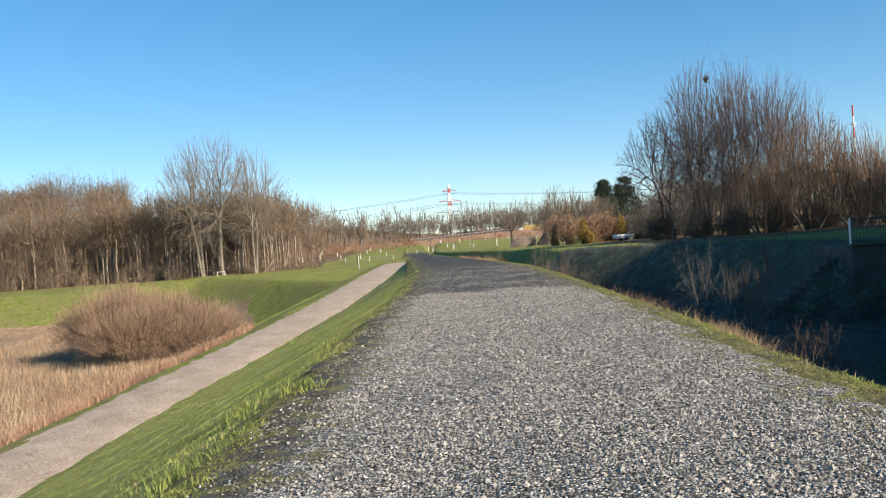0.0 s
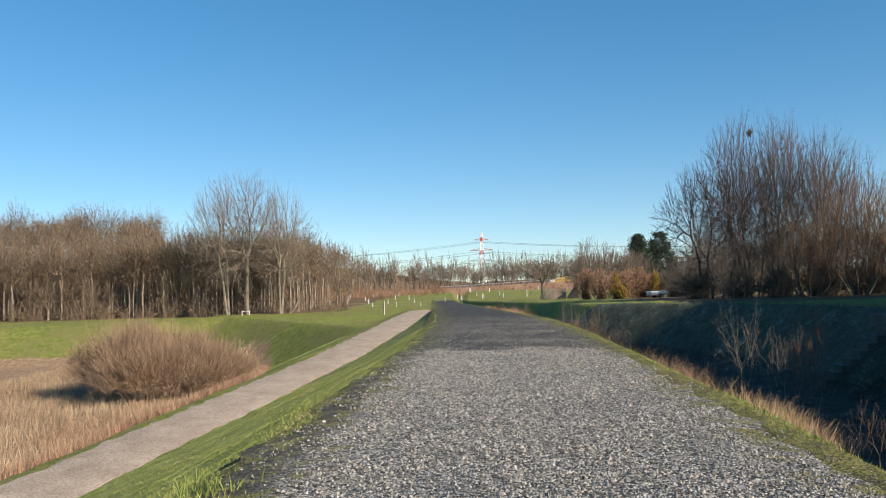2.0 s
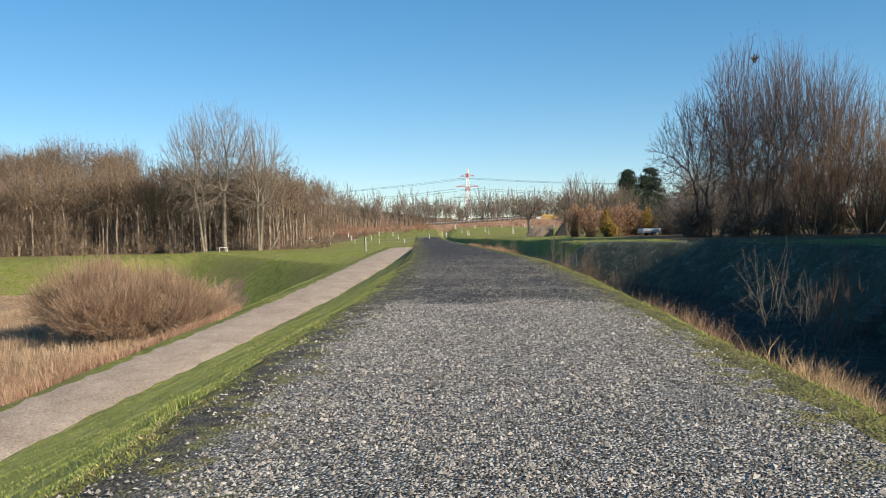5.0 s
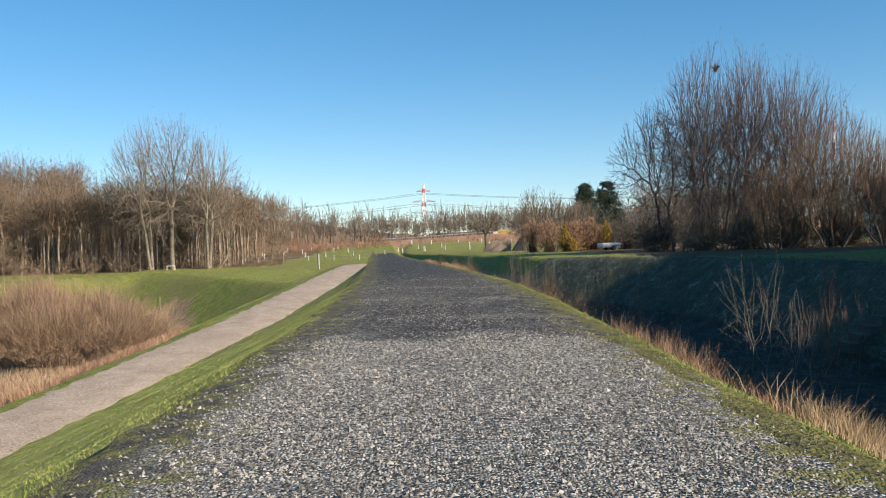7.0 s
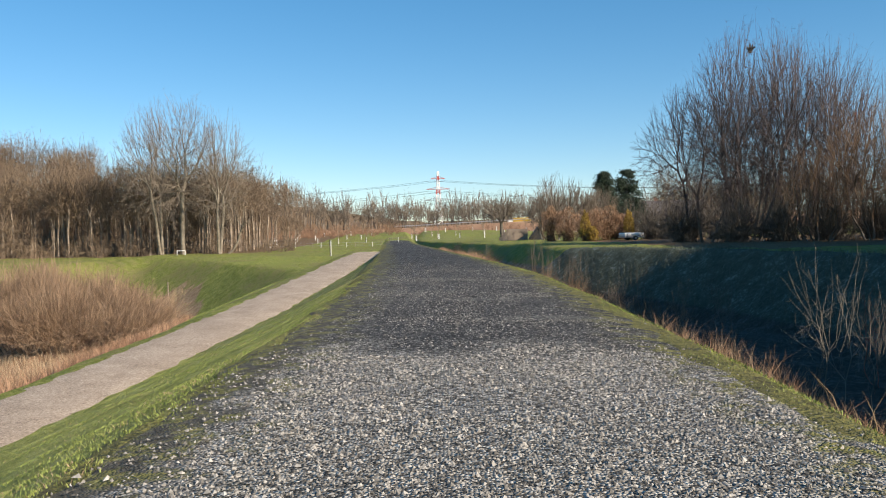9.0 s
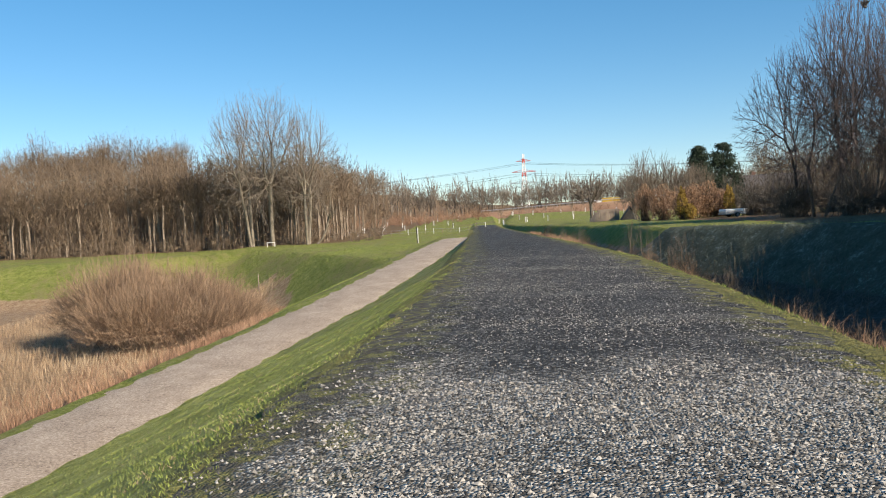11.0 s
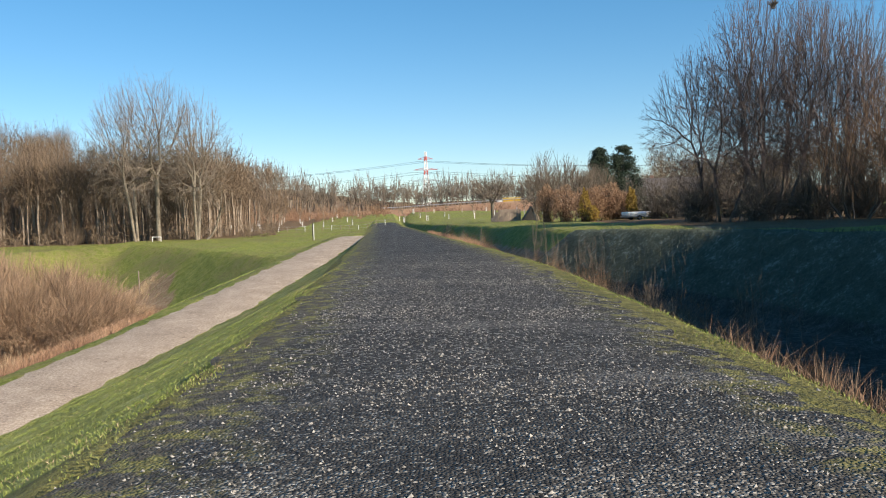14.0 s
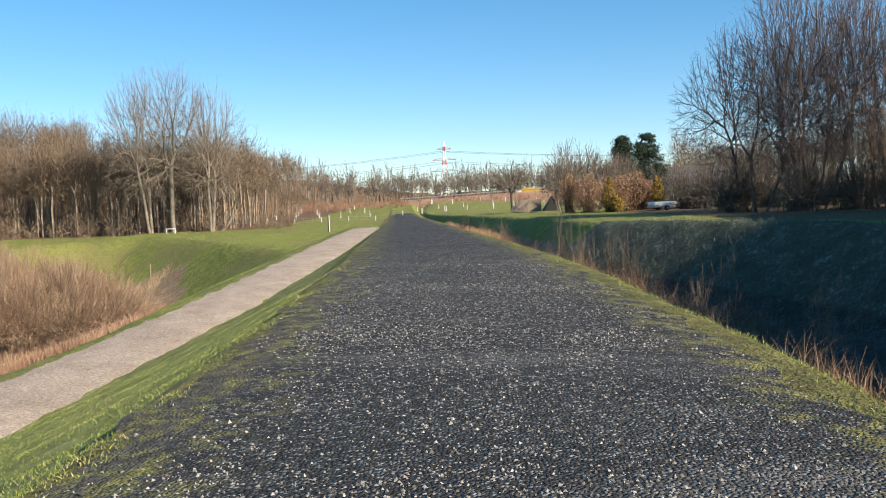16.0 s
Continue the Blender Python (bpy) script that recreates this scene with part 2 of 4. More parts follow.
STRAW = material("dry_grass", [(0.26, 0.17, 0.085), (0.41, 0.29, 0.165), (0.56, 0.44, 0.28)], 0.5, 5, bump=0, vary=0.3)
REED = material("reed", [(0.21, 0.135, 0.08), (0.34, 0.24, 0.15), (0.50, 0.39, 0.265)], 0.12, 3, bump=0, vary=0.3)
RUSH = material("rust_sedge", [(0.17, 0.09, 0.052), (0.29, 0.17, 0.105), (0.42, 0.29, 0.19)], 0.3, 3, bump=0, vary=0.3)
WHITE = material("white_paint", [(0.70, 0.69, 0.66), (0.80, 0.79, 0.77)], 3, 30, 0.6, 0.05)
GREY_METAL = material("galvanised_steel", [(0.34, 0.35, 0.36), (0.46, 0.47, 0.48)], 3, 30, 0.45, 0.05, 0.6)
RED_PAINT = material("red_paint", [(0.45, 0.07, 0.05), (0.58, 0.12, 0.08)], 3, 30, 0.6, 0.05)
RAIL_DARK = material("dull_painted_steel", [(0.045, 0.042, 0.04), (0.08, 0.075, 0.07)], 3, 30, 0.55, 0.05)
# concrete coloured dark in place of the shade on the ditch wall
CONCRETE = material("shaded_concrete", [(0.03, 0.033, 0.026), (0.065, 0.065, 0.054), (0.12, 0.117, 0.10)], 1.5, 25)
PLASTER = material("render_white", [(0.66, 0.64, 0.60), (0.78, 0.76, 0.72)], 0.6, 12, 0.9, 0.1)
ROOF = material("roof_tile", [(0.055, 0.045, 0.042), (0.10, 0.085, 0.08)], 1.0, 9, 0.8, 0.3)
ROOF_RED = material("roof_tile_brown", [(0.17, 0.09, 0.065), (0.27, 0.15, 0.11)], 1.0, 9, 0.8, 0.3)
TIMBER = material("weathered_timber", [(0.17, 0.125, 0.095), (0.27, 0.205, 0.16), (0.36, 0.29, 0.23)], 1.5, 20)
TAR = material("tarred_board", [(0.018, 0.017, 0.017), (0.04, 0.037, 0.035)], 1.5, 20)
GLASS_DARK = material("window_glass", [(0.02, 0.025, 0.03), (0.04, 0.05, 0.06)], 1, 5, 0.08, 0)
YELLOW = material("yellow_paint", [(0.50, 0.31, 0.03), (0.58, 0.38, 0.05)], 1, 9, 0.5, 0)
RUBBER = material("rubber", [(0.015, 0.015, 0.015), (0.03, 0.03, 0.03)], 3, 30, 0.8, 0.1)
WATER = material("ditch_water", [(0.010, 0.012, 0.012), (0.018, 0.020, 0.020)], 0.6, 6, 0.06, 0.12, bump_dist=0.01)
MOUND_SCRUB = material("scrub", [(0.16, 0.085, 0.05), (0.26, 0.15, 0.09), (0.35, 0.23, 0.14)], 0.2, 3, bump=0, vary=0.35)

# ---------------------------------------------------------------- plan of the land


def curve(ys, vs, soft=6.0):
    grid = np.arange(-80.0, 1600.0, 0.5)
    vals = np.interp(grid, ys, vs)
    k = int(soft / 0.5) | 1
    pad = np.pad(vals, k // 2, mode="edge")
    sm = np.convolve(pad, np.ones(k) / k, "valid")
    return lambda y: np.interp(y, grid, sm)


road_x = curve([-80, 8, 27, 35, 42, 56, 84, 111, 152, 208, 300], [0.5, 0.58, 0.60, 0.40, 0.02, -0.95, -2.9, -4.6, -7.8, -11.5, -18])
road_z = curve([-80, 40, 56, 84, 111, 152, 208, 300, 600], [0, 0, -0.16, -0.5, -0.85, -1.27, -1.52, -2.2, -3.0])
HALF = 2.4
track_x = curve([-80, 10, 22, 30, 38, 46, 54, 66, 86, 97, 125, 160], [-14.3, -13.7, -12.9, -12.05, -10.85, -9.8, -8.9, -8.3, -7.95, -7.4, -7.4, -8.0])
track_z = curve([-80, 5, 22, 30, 38, 46, 54, 66, 86, 98, 125, 160, 208, 600], [-6.0, -5.0, -4.2, -3.75, -3.28, -2.82, -2.4, -1.9, -1.3, -0.95, -1.02, -1.33, -1.6, -3.1])
TRACK_HALF = 1.6


def crest_line(x):
    """Where the meadow's edge runs, as y over x."""
    return np.interp(x, [-400, -75, -52, -47, -42, -34, -25, -18, -13, -9], [128, 122, 122, 131, 133, 123, 109, 97, 88, 80])


bank_x = curve([-80, 24, 27, 32.6, 33.3, 39, 47, 56, 64, 80, 120, 160, 208], [15.2, 15.2, 20.5, 20.5, 15.3, 16.0, 14.6, 12.0, 7.6, 5.6, 1.5, -3.5, -7], 1.5)
bank_z = curve([-80, 50, 64, 80, 120, 160, 300], [0.1, 0.1, 0.0, -0.15, -0.6, -1.15, -2.1])
LOW = -7.5


def land(x, y, under=True):
    """Height of the ground sheet."""
    x, y = np.asarray(x, float), np.asarray(y, float)
    rx, rz, tx, tz = road_x(y), road_z(y), track_x(y), track_z(y)
    bumps = 0.05 * np.sin(x * 0.9 + 1.3 * np.sin(y * 0.31)) * np.sin(y * 0.53 + x * 0.2) + 0.03 * np.sin(x * 2.3 + y * 1.1) * np.sin(y * 1.9 - x)
    # left flank of the dike, the lower track and the slope beyond it
    left_edge, track_r = rx - HALF, np.minimum(tx + TRACK_HALF, rx - HALF - 0.3)
    s = np.clip((left_edge - x) / np.maximum(left_edge - track_r, 0.3), 0, 1)
    flank = rz - 0.03 + (tz - rz + 0.03) * (1.2 * s - 0.2 * s * s)
    beyond = np.maximum(tx - TRACK_HALF - 0.7 - x, 0)
    lip = 0.16 * np.clip((tx - TRACK_HALF - x) / 0.3, 0, 1) * (y < 100)
    left = np.where(x > track_r, flank, tz - lip - 0.40 * beyond)
    plateau = -2.3 + 0.004 * np.clip(y - 130, 0, 200) - 0.40 * np.maximum(crest_line(x) - y, 0)
    plateau = np.where(x < -46, plateau - 0.3, plateau)
    left = np.maximum(np.maximum(left, plateau), LOW + 0.25 * np.sin(x * 0.11) * np.sin(y * 0.07))
    # right flank, the ditch and its far bank
    right_edge = rx + HALF
    drop = np.maximum(x - right_edge - 0.35, 0)
    near = rz - 0.04 - 0.06 * np.clip(x - right_edge, 0, 0.35) - 0.60 * drop
    far = bank_z(y) - 0.80 * np.maximum(bank_x(y) - x, 0) + 0.012 * np.maximum(x - bank_x(y), 0)
    right = np.maximum(np.maximum(near, far), -2.75 + 0.1 * np.sin(y * 0.5))
    z = np.where(x < rx, left, right)
    # the young wood's low hill beyond the meadow and the motorway's bank
    hill = 2.2 * np.exp(-(((x + 4) / 38) ** 2 + ((y - 260) / 32) ** 2))
    z = z + hill * (y > 150)
    ramp = lambda v, a, c: np.clip((v - a) / (c - a), 0, 1) ** 2 * (3 - 2 * np.clip((v - a) / (c - a), 0, 1))
    z = z + 10.5 * ramp(y, 162, 212) * ramp(-x, 55, 95) + 7.0 * ramp(y, 425, 520) * ramp(y, 300, 425)
    slope = np.where((np.abs(x - rx) > HALF) & (np.abs(x - tx) > TRACK_HALF), 1.0, 0.0)
    z = z + bumps * slope * np.clip((np.abs(x - rx) - HALF) / 1.2, 0.12, 1)
    if under:
        z = z - 0.07 * ((np.abs(x - rx) < HALF - 0.2) | ((np.abs(x - tx) < TRACK_HALF - 0.1) & (y < 97)))
    return z


def at(x, y):
    return float(land(x, y, False))


def mesh_object(name, verts, faces, mat_, parent=None, smooth=False):
    me = bpy.data.meshes.new(name)
    me.from_pydata(verts if isinstance(verts, list) else verts.tolist(), [], faces if isinstance(faces, list) else faces.tolist())
    me.materials.append(mat_)
    if smooth:
        me.polygons.foreach_set("use_smooth", [True] * len(me.polygons))
    ob = new(name, me)
    ob.parent = parent
    return ob


def attribute(ob, name, values):
    ob.data.attributes.new(name, "FLOAT", "POINT").data.foreach_set("value", np.asarray(values, dtype=np.float32))


def grid_faces(nx, ny):
    i = np.arange(nx - 1)[None, :] + nx * np.arange(ny - 1)[:, None]
    return np.stack([i, i + 1, i + 1 + nx, i + nx], -1).reshape(-1, 4)


def reed_line(y):
    return track_x(y) - 2.7 - np.clip(y - 45, 0, 200) * 0.28


def build_ground():
    xs = np.concatenate([-np.geomspace(1500, 90, 16), np.arange(-85, -20, 1.5), np.arange(-20, -2.6, 0.3), [-2.4, -2.1], np.arange(-1.6, 1.7, 0.8), [2.1, 2.4, 2.7], np.arange(3.0, 22, 0.3), np.arange(22, 80, 1.5), np.geomspace(82, 1500, 16)])
    ys = np.concatenate([-np.geomspace(1500, 45, 14), np.arange(-40, 70, 0.6), np.arange(70, 170, 1.6), np.geomspace(172, 2500, 34)])
    X, Y = np.meshgrid(xs, ys)
    X = X + road_x(Y)
    Z = land(X, Y)
    ob = mesh_object("ground", np.stack([X, Y, Z], -1).reshape(-1, 3), grid_faces(len(xs), len(ys)), GROUND, smooth=True)
    x, y, z = X.ravel(), Y.ravel(), Z.ravel()
    rx, tx = road_x(y), track_x(y)
    u = x - rx
    fade = lambda v, a, b: np.clip((v - a) / (b - a), 0, 1)
    near_edge = np.where(u < 0, fade(u, -3.3, -2.6), fade(-u, -3.0, -2.5)) * (y < 200)
    low = (x < tx - 1.5)
    reed = fade(reed_line(y) - x, -0.3, 0.6) * (y < 112) * (z < -2.6 - 0.02 * y) + ((x > rx + 2.6) & (y > 55) & (y < 130)) * fade(-(z - road_z(y)), 0.5, 1.1) * 0.75
    # sets in with depth, so the ditch floor's shade comes from colour
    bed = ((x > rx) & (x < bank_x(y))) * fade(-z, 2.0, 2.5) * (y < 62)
    # covers the whole far bank, whose shade is put into this colour
    frost_shade = ((x > rx + 4.5) & (x < bank_x(y) + 1.0)) * fade(z, -2.9, -2.5) * 1.0 * (y < 64)
    litter = np.maximum((x < -30) * 0.9 * fade(y, 146, 150), fade(y, 292, 300))
    litter = np.maximum(litter, ((x > bank_x(y) + 2.2) & (y > 52) & (y < 92) & (x > 13)) * 0.85)
    flank = ((u < -2.2) & (x > tx)) * 0.62 * (y < 100)
    for name, v in (("moss", near_edge), ("flank", flank), ("reed", np.clip(reed, 0, 1)), ("bed", bed), ("frost_shade", frost_shade), ("litter", litter)):
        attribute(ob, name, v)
    return tagged(ob, "grassy dike slopes, ditch banks, meadow and lowland", "ground", kind="structure")


def build_strip(name, cx, cz, half, lift, mat_, ys, us, label):
    U, Y = np.meshgrid(np.array(us), ys)
    C, H = cx(Y), cz(Y)
    crown = 0.05 * (1 - (U / half) ** 2) - 0.05
    ragged = 0.10 * np.sin(Y * 1.7) * np.sin(Y * 0.61 + 1) + 0.06 * np.sin(Y * 4.3 + U)
    X = C + U + ragged * (np.abs(U) / half) ** 6
    Z = H + lift + crown - 0.03 * (np.abs(U) / half) ** 12
    ob = mesh_object(name, np.stack([X, Y, Z], -1).reshape(-1, 3), grid_faces(len(us), len(ys)), mat_, smooth=True)
    attribute(ob, "u", U.ravel())
    attribute(ob, "v", Y.ravel())
    return tagged(ob, label, "path", kind="structure")


build_ground()
build_strip("road", road_x, road_z, HALF, 0.035, GRAVEL, np.concatenate([np.arange(-40, 60, 0.25), np.arange(60, 290, 2.0)]), np.linspace(-HALF, HALF, 17), "grey gravel dike-top road, dark and damp farther on")
build_strip("track", track_x, track_z, TRACK_HALF, 0.03, TRACK, np.concatenate([np.arange(-40, 70, 0.5), np.arange(70, 98, 1.0)]), np.linspace(-TRACK_HALF, TRACK_HALF, 9), "pinkish-brown cinder footpath below the dike road")

# ---------------------------------------------------------------- tools for plants


def tubes(segs, sides=3):
    """Tapered tubes from an array of rows: start, end, two radii."""
    s = np.asarray(segs, float)
    a, b, ra, rb = s[:, 0:3], s[:, 3:6], s[:, 6], s[:, 7]
    d = b - a
    d /= np.maximum(np.linalg.norm(d, axis=1), 1e-6)[:, None]
    ref = np.where(np.abs(d[:, 2:3]) > 0.9, [[1.0, 0, 0]], [[0, 0, 1.0]])
    p = np.cross(d, ref)
    p /= np.linalg.norm(p, axis=1)[:, None]
    q = np.cross(d, p)
    ang = np.arange(sides) * 2 * np.pi / sides
    ring = p[:, None, :] * np.cos(ang)[None, :, None] + q[:, None, :] * np.sin(ang)[None, :, None]
    va, vb = a[:, None, :] + ring * ra[:, None, None], b[:, None, :] + ring * rb[:, None, None]
    verts = np.concatenate([va, vb], 1).reshape(-1, 3)
    k = np.arange(sides)
    quad = np.stack([k, (k + 1) % sides, (k + 1) % sides + sides, k + sides], -1)
    faces = (quad[None] + (np.arange(len(s)) * 2 * sides)[:, None, None]).reshape(-1, 4)
    return verts, faces


def spikes(segs):
    """Thin three-sided twigs that run to a point."""
    v, _ = tubes(segs, 3)
    v = v.reshape(-1, 6, 3)
    v = np.concatenate([v[:, :3], v[:, 3:].mean(1, keepdims=True)], 1).reshape(-1, 3)
    f = np.array([(0, 1, 3), (1, 2, 3), (2, 0, 3)])
    return v, (f[None] + np.arange(len(segs))[:, None, None] * 4).reshape(-1, 3)


def slivers(segs):
    """Far twigs, each a single tapering sliver turned at random."""
    s = np.asarray(segs, float)
    g = np.random.default_rng(len(s))
    d = s[:, 3:6] - s[:, 0:3]
    side = np.cross(d, g.normal(size=d.shape))
    side *= (1.25 * s[:, 6] / np.maximum(np.linalg.norm(side, axis=1), 1e-6))[:, None]
    v = np.stack([s[:, 0:3] - side, s[:, 0:3] + side, s[:, 3:6]], 1).reshape(-1, 3)
    return v, np.arange(len(v)).reshape(-1, 3)


def limbs_and_twigs(rows, thin):
    """Tubes for the stout rows and spikes for the thin ones, as one mesh's data."""
    stout = rows[:, 6] > thin * 1.05
    va, fa = tubes(rows[stout], 3)
    vb, fb = spikes(rows[~stout])
    return np.concatenate([va, vb]), [tuple(f) for f in fa.tolist()] + [tuple(f) for f in (fb + len(va)).tolist()], len(fa)


def grow(seed, height, radius, levels=4, kids=(7, 6, 5, 4), angle=(45, 45, 40, 40), shrink=(0.55, 0.55, 0.55, 0.55), up=0.25, wobble=0.12,
         bare=0.3, stems=1, lean=(0, 0), stem_spread=0.25, thin=0.012, forked=True):
    """A bare tree's limbs as rows for tubes(), each with its level."""
    rng = random.Random(seed)
    rows, lev = [], []
    stack = []
    for k in range(stems):
        a = rng.uniform(0, 6.283)
        sp = stem_spread * (0 if stems == 1 else rng.uniform(0.4, 1.0))
        d = Vector((math.cos(a) * sp + lean[0], math.sin(a) * sp + lean[1], 1.0)).normalized()
        r0 = 0 if stems == 1 else radius * 1.1
        stack.append((Vector((math.cos(a) * r0, math.sin(a) * r0, -0.25)), d, height * rng.uniform(0.85, 1.0), radius * rng.uniform(0.8, 1.0), 0))
    while stack:
        p, d, length, r, level = stack.pop()
        n = 6 if level == 0 else (4 if level == 1 else (3 if level == 2 else 2))
        count = kids[level] if level < levels else 0
        step = length / n
        spots = sorted(rng.uniform(bare if level == 0 else 0.15, 1.0) for _ in range(count))
        k = 0
        for i in range(n):
            q = p + d * step
            t0, t1 = i / n, (i + 1) / n
            ra, rb = r * (1 - 0.82 * t0), r * (1 - 0.82 * t1)
            rows.append((*p, *q, max(ra, thin), max(rb, thin * 0.8)))
            lev.append(level)
            while k < count and spots[k] <= t1:
                f = (spots[k] - t0) * n
                o = p.lerp(q, min(max(f, 0), 1))
                ax = d.orthogonal().normalized()
                ax.rotate(Matrix.Rotation(rng.uniform(0, 6.283), 3, d))
                cd = d.copy()
                cd.rotate(Matrix.Rotation(radians(angle[level] * rng.uniform(0.6, 1.25)), 3, ax))
                rest = 1 - spots[k] * (0.55 if level == 0 else 0.45)
                stack.append((o, cd.normalized(), length * shrink[level] * rest * rng.uniform(0.75, 1.2), max(min(ra * 0.6, r * 0.45), thin), level + 1))
                k += 1
            p = q
            d = (d + Vector((rng.gauss(0, wobble), rng.gauss(0, wobble), rng.gauss(0, wobble) + (up if level else up * 0.4) * 0.5))).normalized()
    return np.array(rows), np.array(lev)


def dome(rng, n, centre, radius, rise, lower=0.7, lump=0.12, shell=0.45):
    """Places for the ends of twigs: a lumpy crown, fuller towards its outside."""
    d = rng.normal(size=(n, 3))
    d /= np.linalg.norm(d, axis=1)[:, None]
    ph = rng.uniform(0, 6.28, 4)
    bulge = 1 + lump * (np.sin(3 * np.arctan2(d[:, 1], d[:, 0]) + ph[0]) * np.cos(2.5 * d[:, 2] + ph[1]) + 0.7 * np.sin(5.3 * d[:, 0] + ph[2]) * np.sin(4.7 * d[:, 2] + ph[3]))
    r = rng.random(n) ** shell * bulge
    p = d * r[:, None] * (radius, radius, rise)
    p[:, 2] = np.where(p[:, 2] < 0, p[:, 2] * lower, p[:, 2])
    return p + centre


def ramify(rng, tips, root, fork, r_tip, power=0.44, pull=(0.14, 0.26), twigs=3, twig_len=0.6, sway=0.05, up=0.3, fuzz=0.38):
    """A trunk that forks again and again until each limb reaches its share of the tips. Rows for tubes(), with levels:
    0 trunk, 1 limbs, 2 branches, 3 twigs."""
    rows, lev = [], []
    n_all = len(tips)
    gauge = lambda n: r_tip * n ** power
    root, fork = np.asarray(root, float), np.asarray(fork, float)
    p = root
    steps = 4
    for k in range(steps):
        q = root + (fork - root) * (k + 1) / steps
        if k < steps - 1:
            q = q + rng.normal(0, sway * 0.5, 3) * (1, 1, 0)
        r0 = gauge(n_all) * (1.12 if k == 0 else 1.0)
        rows.append((*p, *q, r0, gauge(n_all) * 0.97))
        lev.append(0)
        p = q
    stack = [(p, tips)]
    while stack:
        p, c = stack.pop()
        n = len(c)
        if n == 1:
            e = c[0]
            w = e - p
            length = float(np.linalg.norm(w)) + 1e-6
            m = p + w * 0.5 + rng.normal(0, 0.03, 3) * length
            rows += [(*p, *m, r_tip * 1.15, r_tip), (*m, *e, r_tip, r_tip * 0.5)]
            lev += [3, 3]
            for _ in range(twigs):
                t = rng.random()
                o = p + w * (0.25 + 0.75 * t)
                d = w / length + rng.normal(0, fuzz, 3) + (0, 0, up)
                d = d / (np.linalg.norm(d) + 1e-6)
                rows.append((*o, *(o + d * twig_len * rng.uniform(0.5, 1.2)), r_tip * 0.85, r_tip * 0.4))
                lev.append(3)
            continue
        mid = c.mean(0)
        q = p + (mid - p) * rng.uniform(*pull)
        q = q + rng.normal(0, sway, 3) * np.linalg.norm(q - p)
        rows.append((*p, *q, gauge(n), gauge(n) * 0.93))
        lev.append(1 if n > 60 else (2 if n > 6 else 3))
        way = c - q
        way = way / (np.linalg.norm(way, axis=1)[:, None] + 1e-6)
        o = way - way.mean(0)
        axis = o[rng.integers(n)] - o[rng.integers(n)]
        k = min(max(int(n * rng.uniform(0.32, 0.68)), 1), n - 1)
        order = np.argsort(o @ axis)
        stack += [(q, c[order[:k]]), (q, c[order[k:]])]
    return np.array(rows), np.array(lev)


def crown_tree(seed, height, radius, tips=900, low=0.25, r_tip=0.012, stems=1, spread=0.6, fork=0.35, lean=0.0, twigs=3, twig_len=0.7, lower=1.0, lump=0.12, shell=0.45, power=0.44, pull=(0.16, 0.28), rising=0.3, fuzz=0.42):
    """A bare broad-leaved tree with a full rounded crown on one or more stems."""
    g = np.random.default_rng(seed)
    rise = height * (1 - low) / 2
    top = dome(g, tips, (lean * height, 0, height - rise), radius, rise, lower, lump, shell)
    bearing = np.arctan2(top[:, 1], top[:, 0] - lean * height) + 0.25 * g.normal(size=tips)
    share = np.floor((bearing + np.pi) / (2 * np.pi) * stems).astype(int) % stems
    rows, lev = [], []
    for k in range(stems):
        some = top[share == k] if stems > 1 else top
        a = (k + 0.5) * 2 * np.pi / stems - np.pi
        off = 0 if stems == 1 else spread
        root = (math.cos(a) * off * 0.5, math.sin(a) * off * 0.5, -0.3)
        up = (math.cos(a) * off * 1.6 + lean * height * 0.4, math.sin(a) * off * 1.6, height * fork * g.uniform(0.8, 1.2))
        r, l = ramify(g, some, root, up, r_tip, power=power, pull=pull, twigs=twigs, twig_len=twig_len, up=rising, fuzz=fuzz)
        rows.append(r)
        lev.append(l + 10 * k)
    return np.concatenate(rows), np.concatenate(lev)


def leaf_cards(points, size, rng, squash=1.0):
    """Small bent leaves (two triangles each) at the given places."""
    n = len(points)
    a = rng.normal(size=(n, 3))
    a /= np.linalg.norm(a, axis=1)[:, None]
    b = np.cross(a, rng.normal(size=(n, 3)))
    b /= np.linalg.norm(b, axis=1)[:, None]
    s = size * rng.uniform(0.6, 1.3, (n, 1))
    c = np.cross(a, b) * s * 0.25
    verts = np.stack([points - a * s, points - b * s * 0.5 + c, points + a * s, points + b * s * 0.5 + c], 1)
    verts[:, :, 2] = points[:, None, 2] + (verts[:, :, 2] - points[:, None, 2]) * squash
    i = np.arange(n)[:, None] * 4
    faces = np.concatenate([i + [0, 1, 2], i + [0, 2, 3]], 0)
    return verts.reshape(-1, 3), faces


def blades(base, height, width, rng, lean=0.35):
    """Grass blades: tall thin triangles rooted at base."""
    n = len(base)
    a = rng.uniform(0, 2 * np.pi, n)
    h = height * rng.uniform(0.5, 1.25, n)
    w = width * rng.uniform(0.6, 1.3, n)
    side = np.stack([np.cos(a), np.sin(a), np.zeros(n)], -1)
    bend = np.stack([rng.normal(0, lean, n), rng.normal(0, lean, n), np.ones(n)], -1) * h[:, None]
    mid = base + bend * np.array([0.4, 0.4, 0.6])
    verts = np.stack([base - side * w[:, None] / 2, base + side * w[:, None] / 2, mid + side * w[:, None] * 0.35, base + bend, mid - side * w[:, None] * 0.35], 1)
    i = np.arange(n)[:, None] * 5
    faces = [tuple(f) for f in np.concatenate([i + [0, 1, 2], i + [0, 2, 4], i + [4, 2, 3]], 0).tolist()]
    return verts.reshape(-1, 3), faces


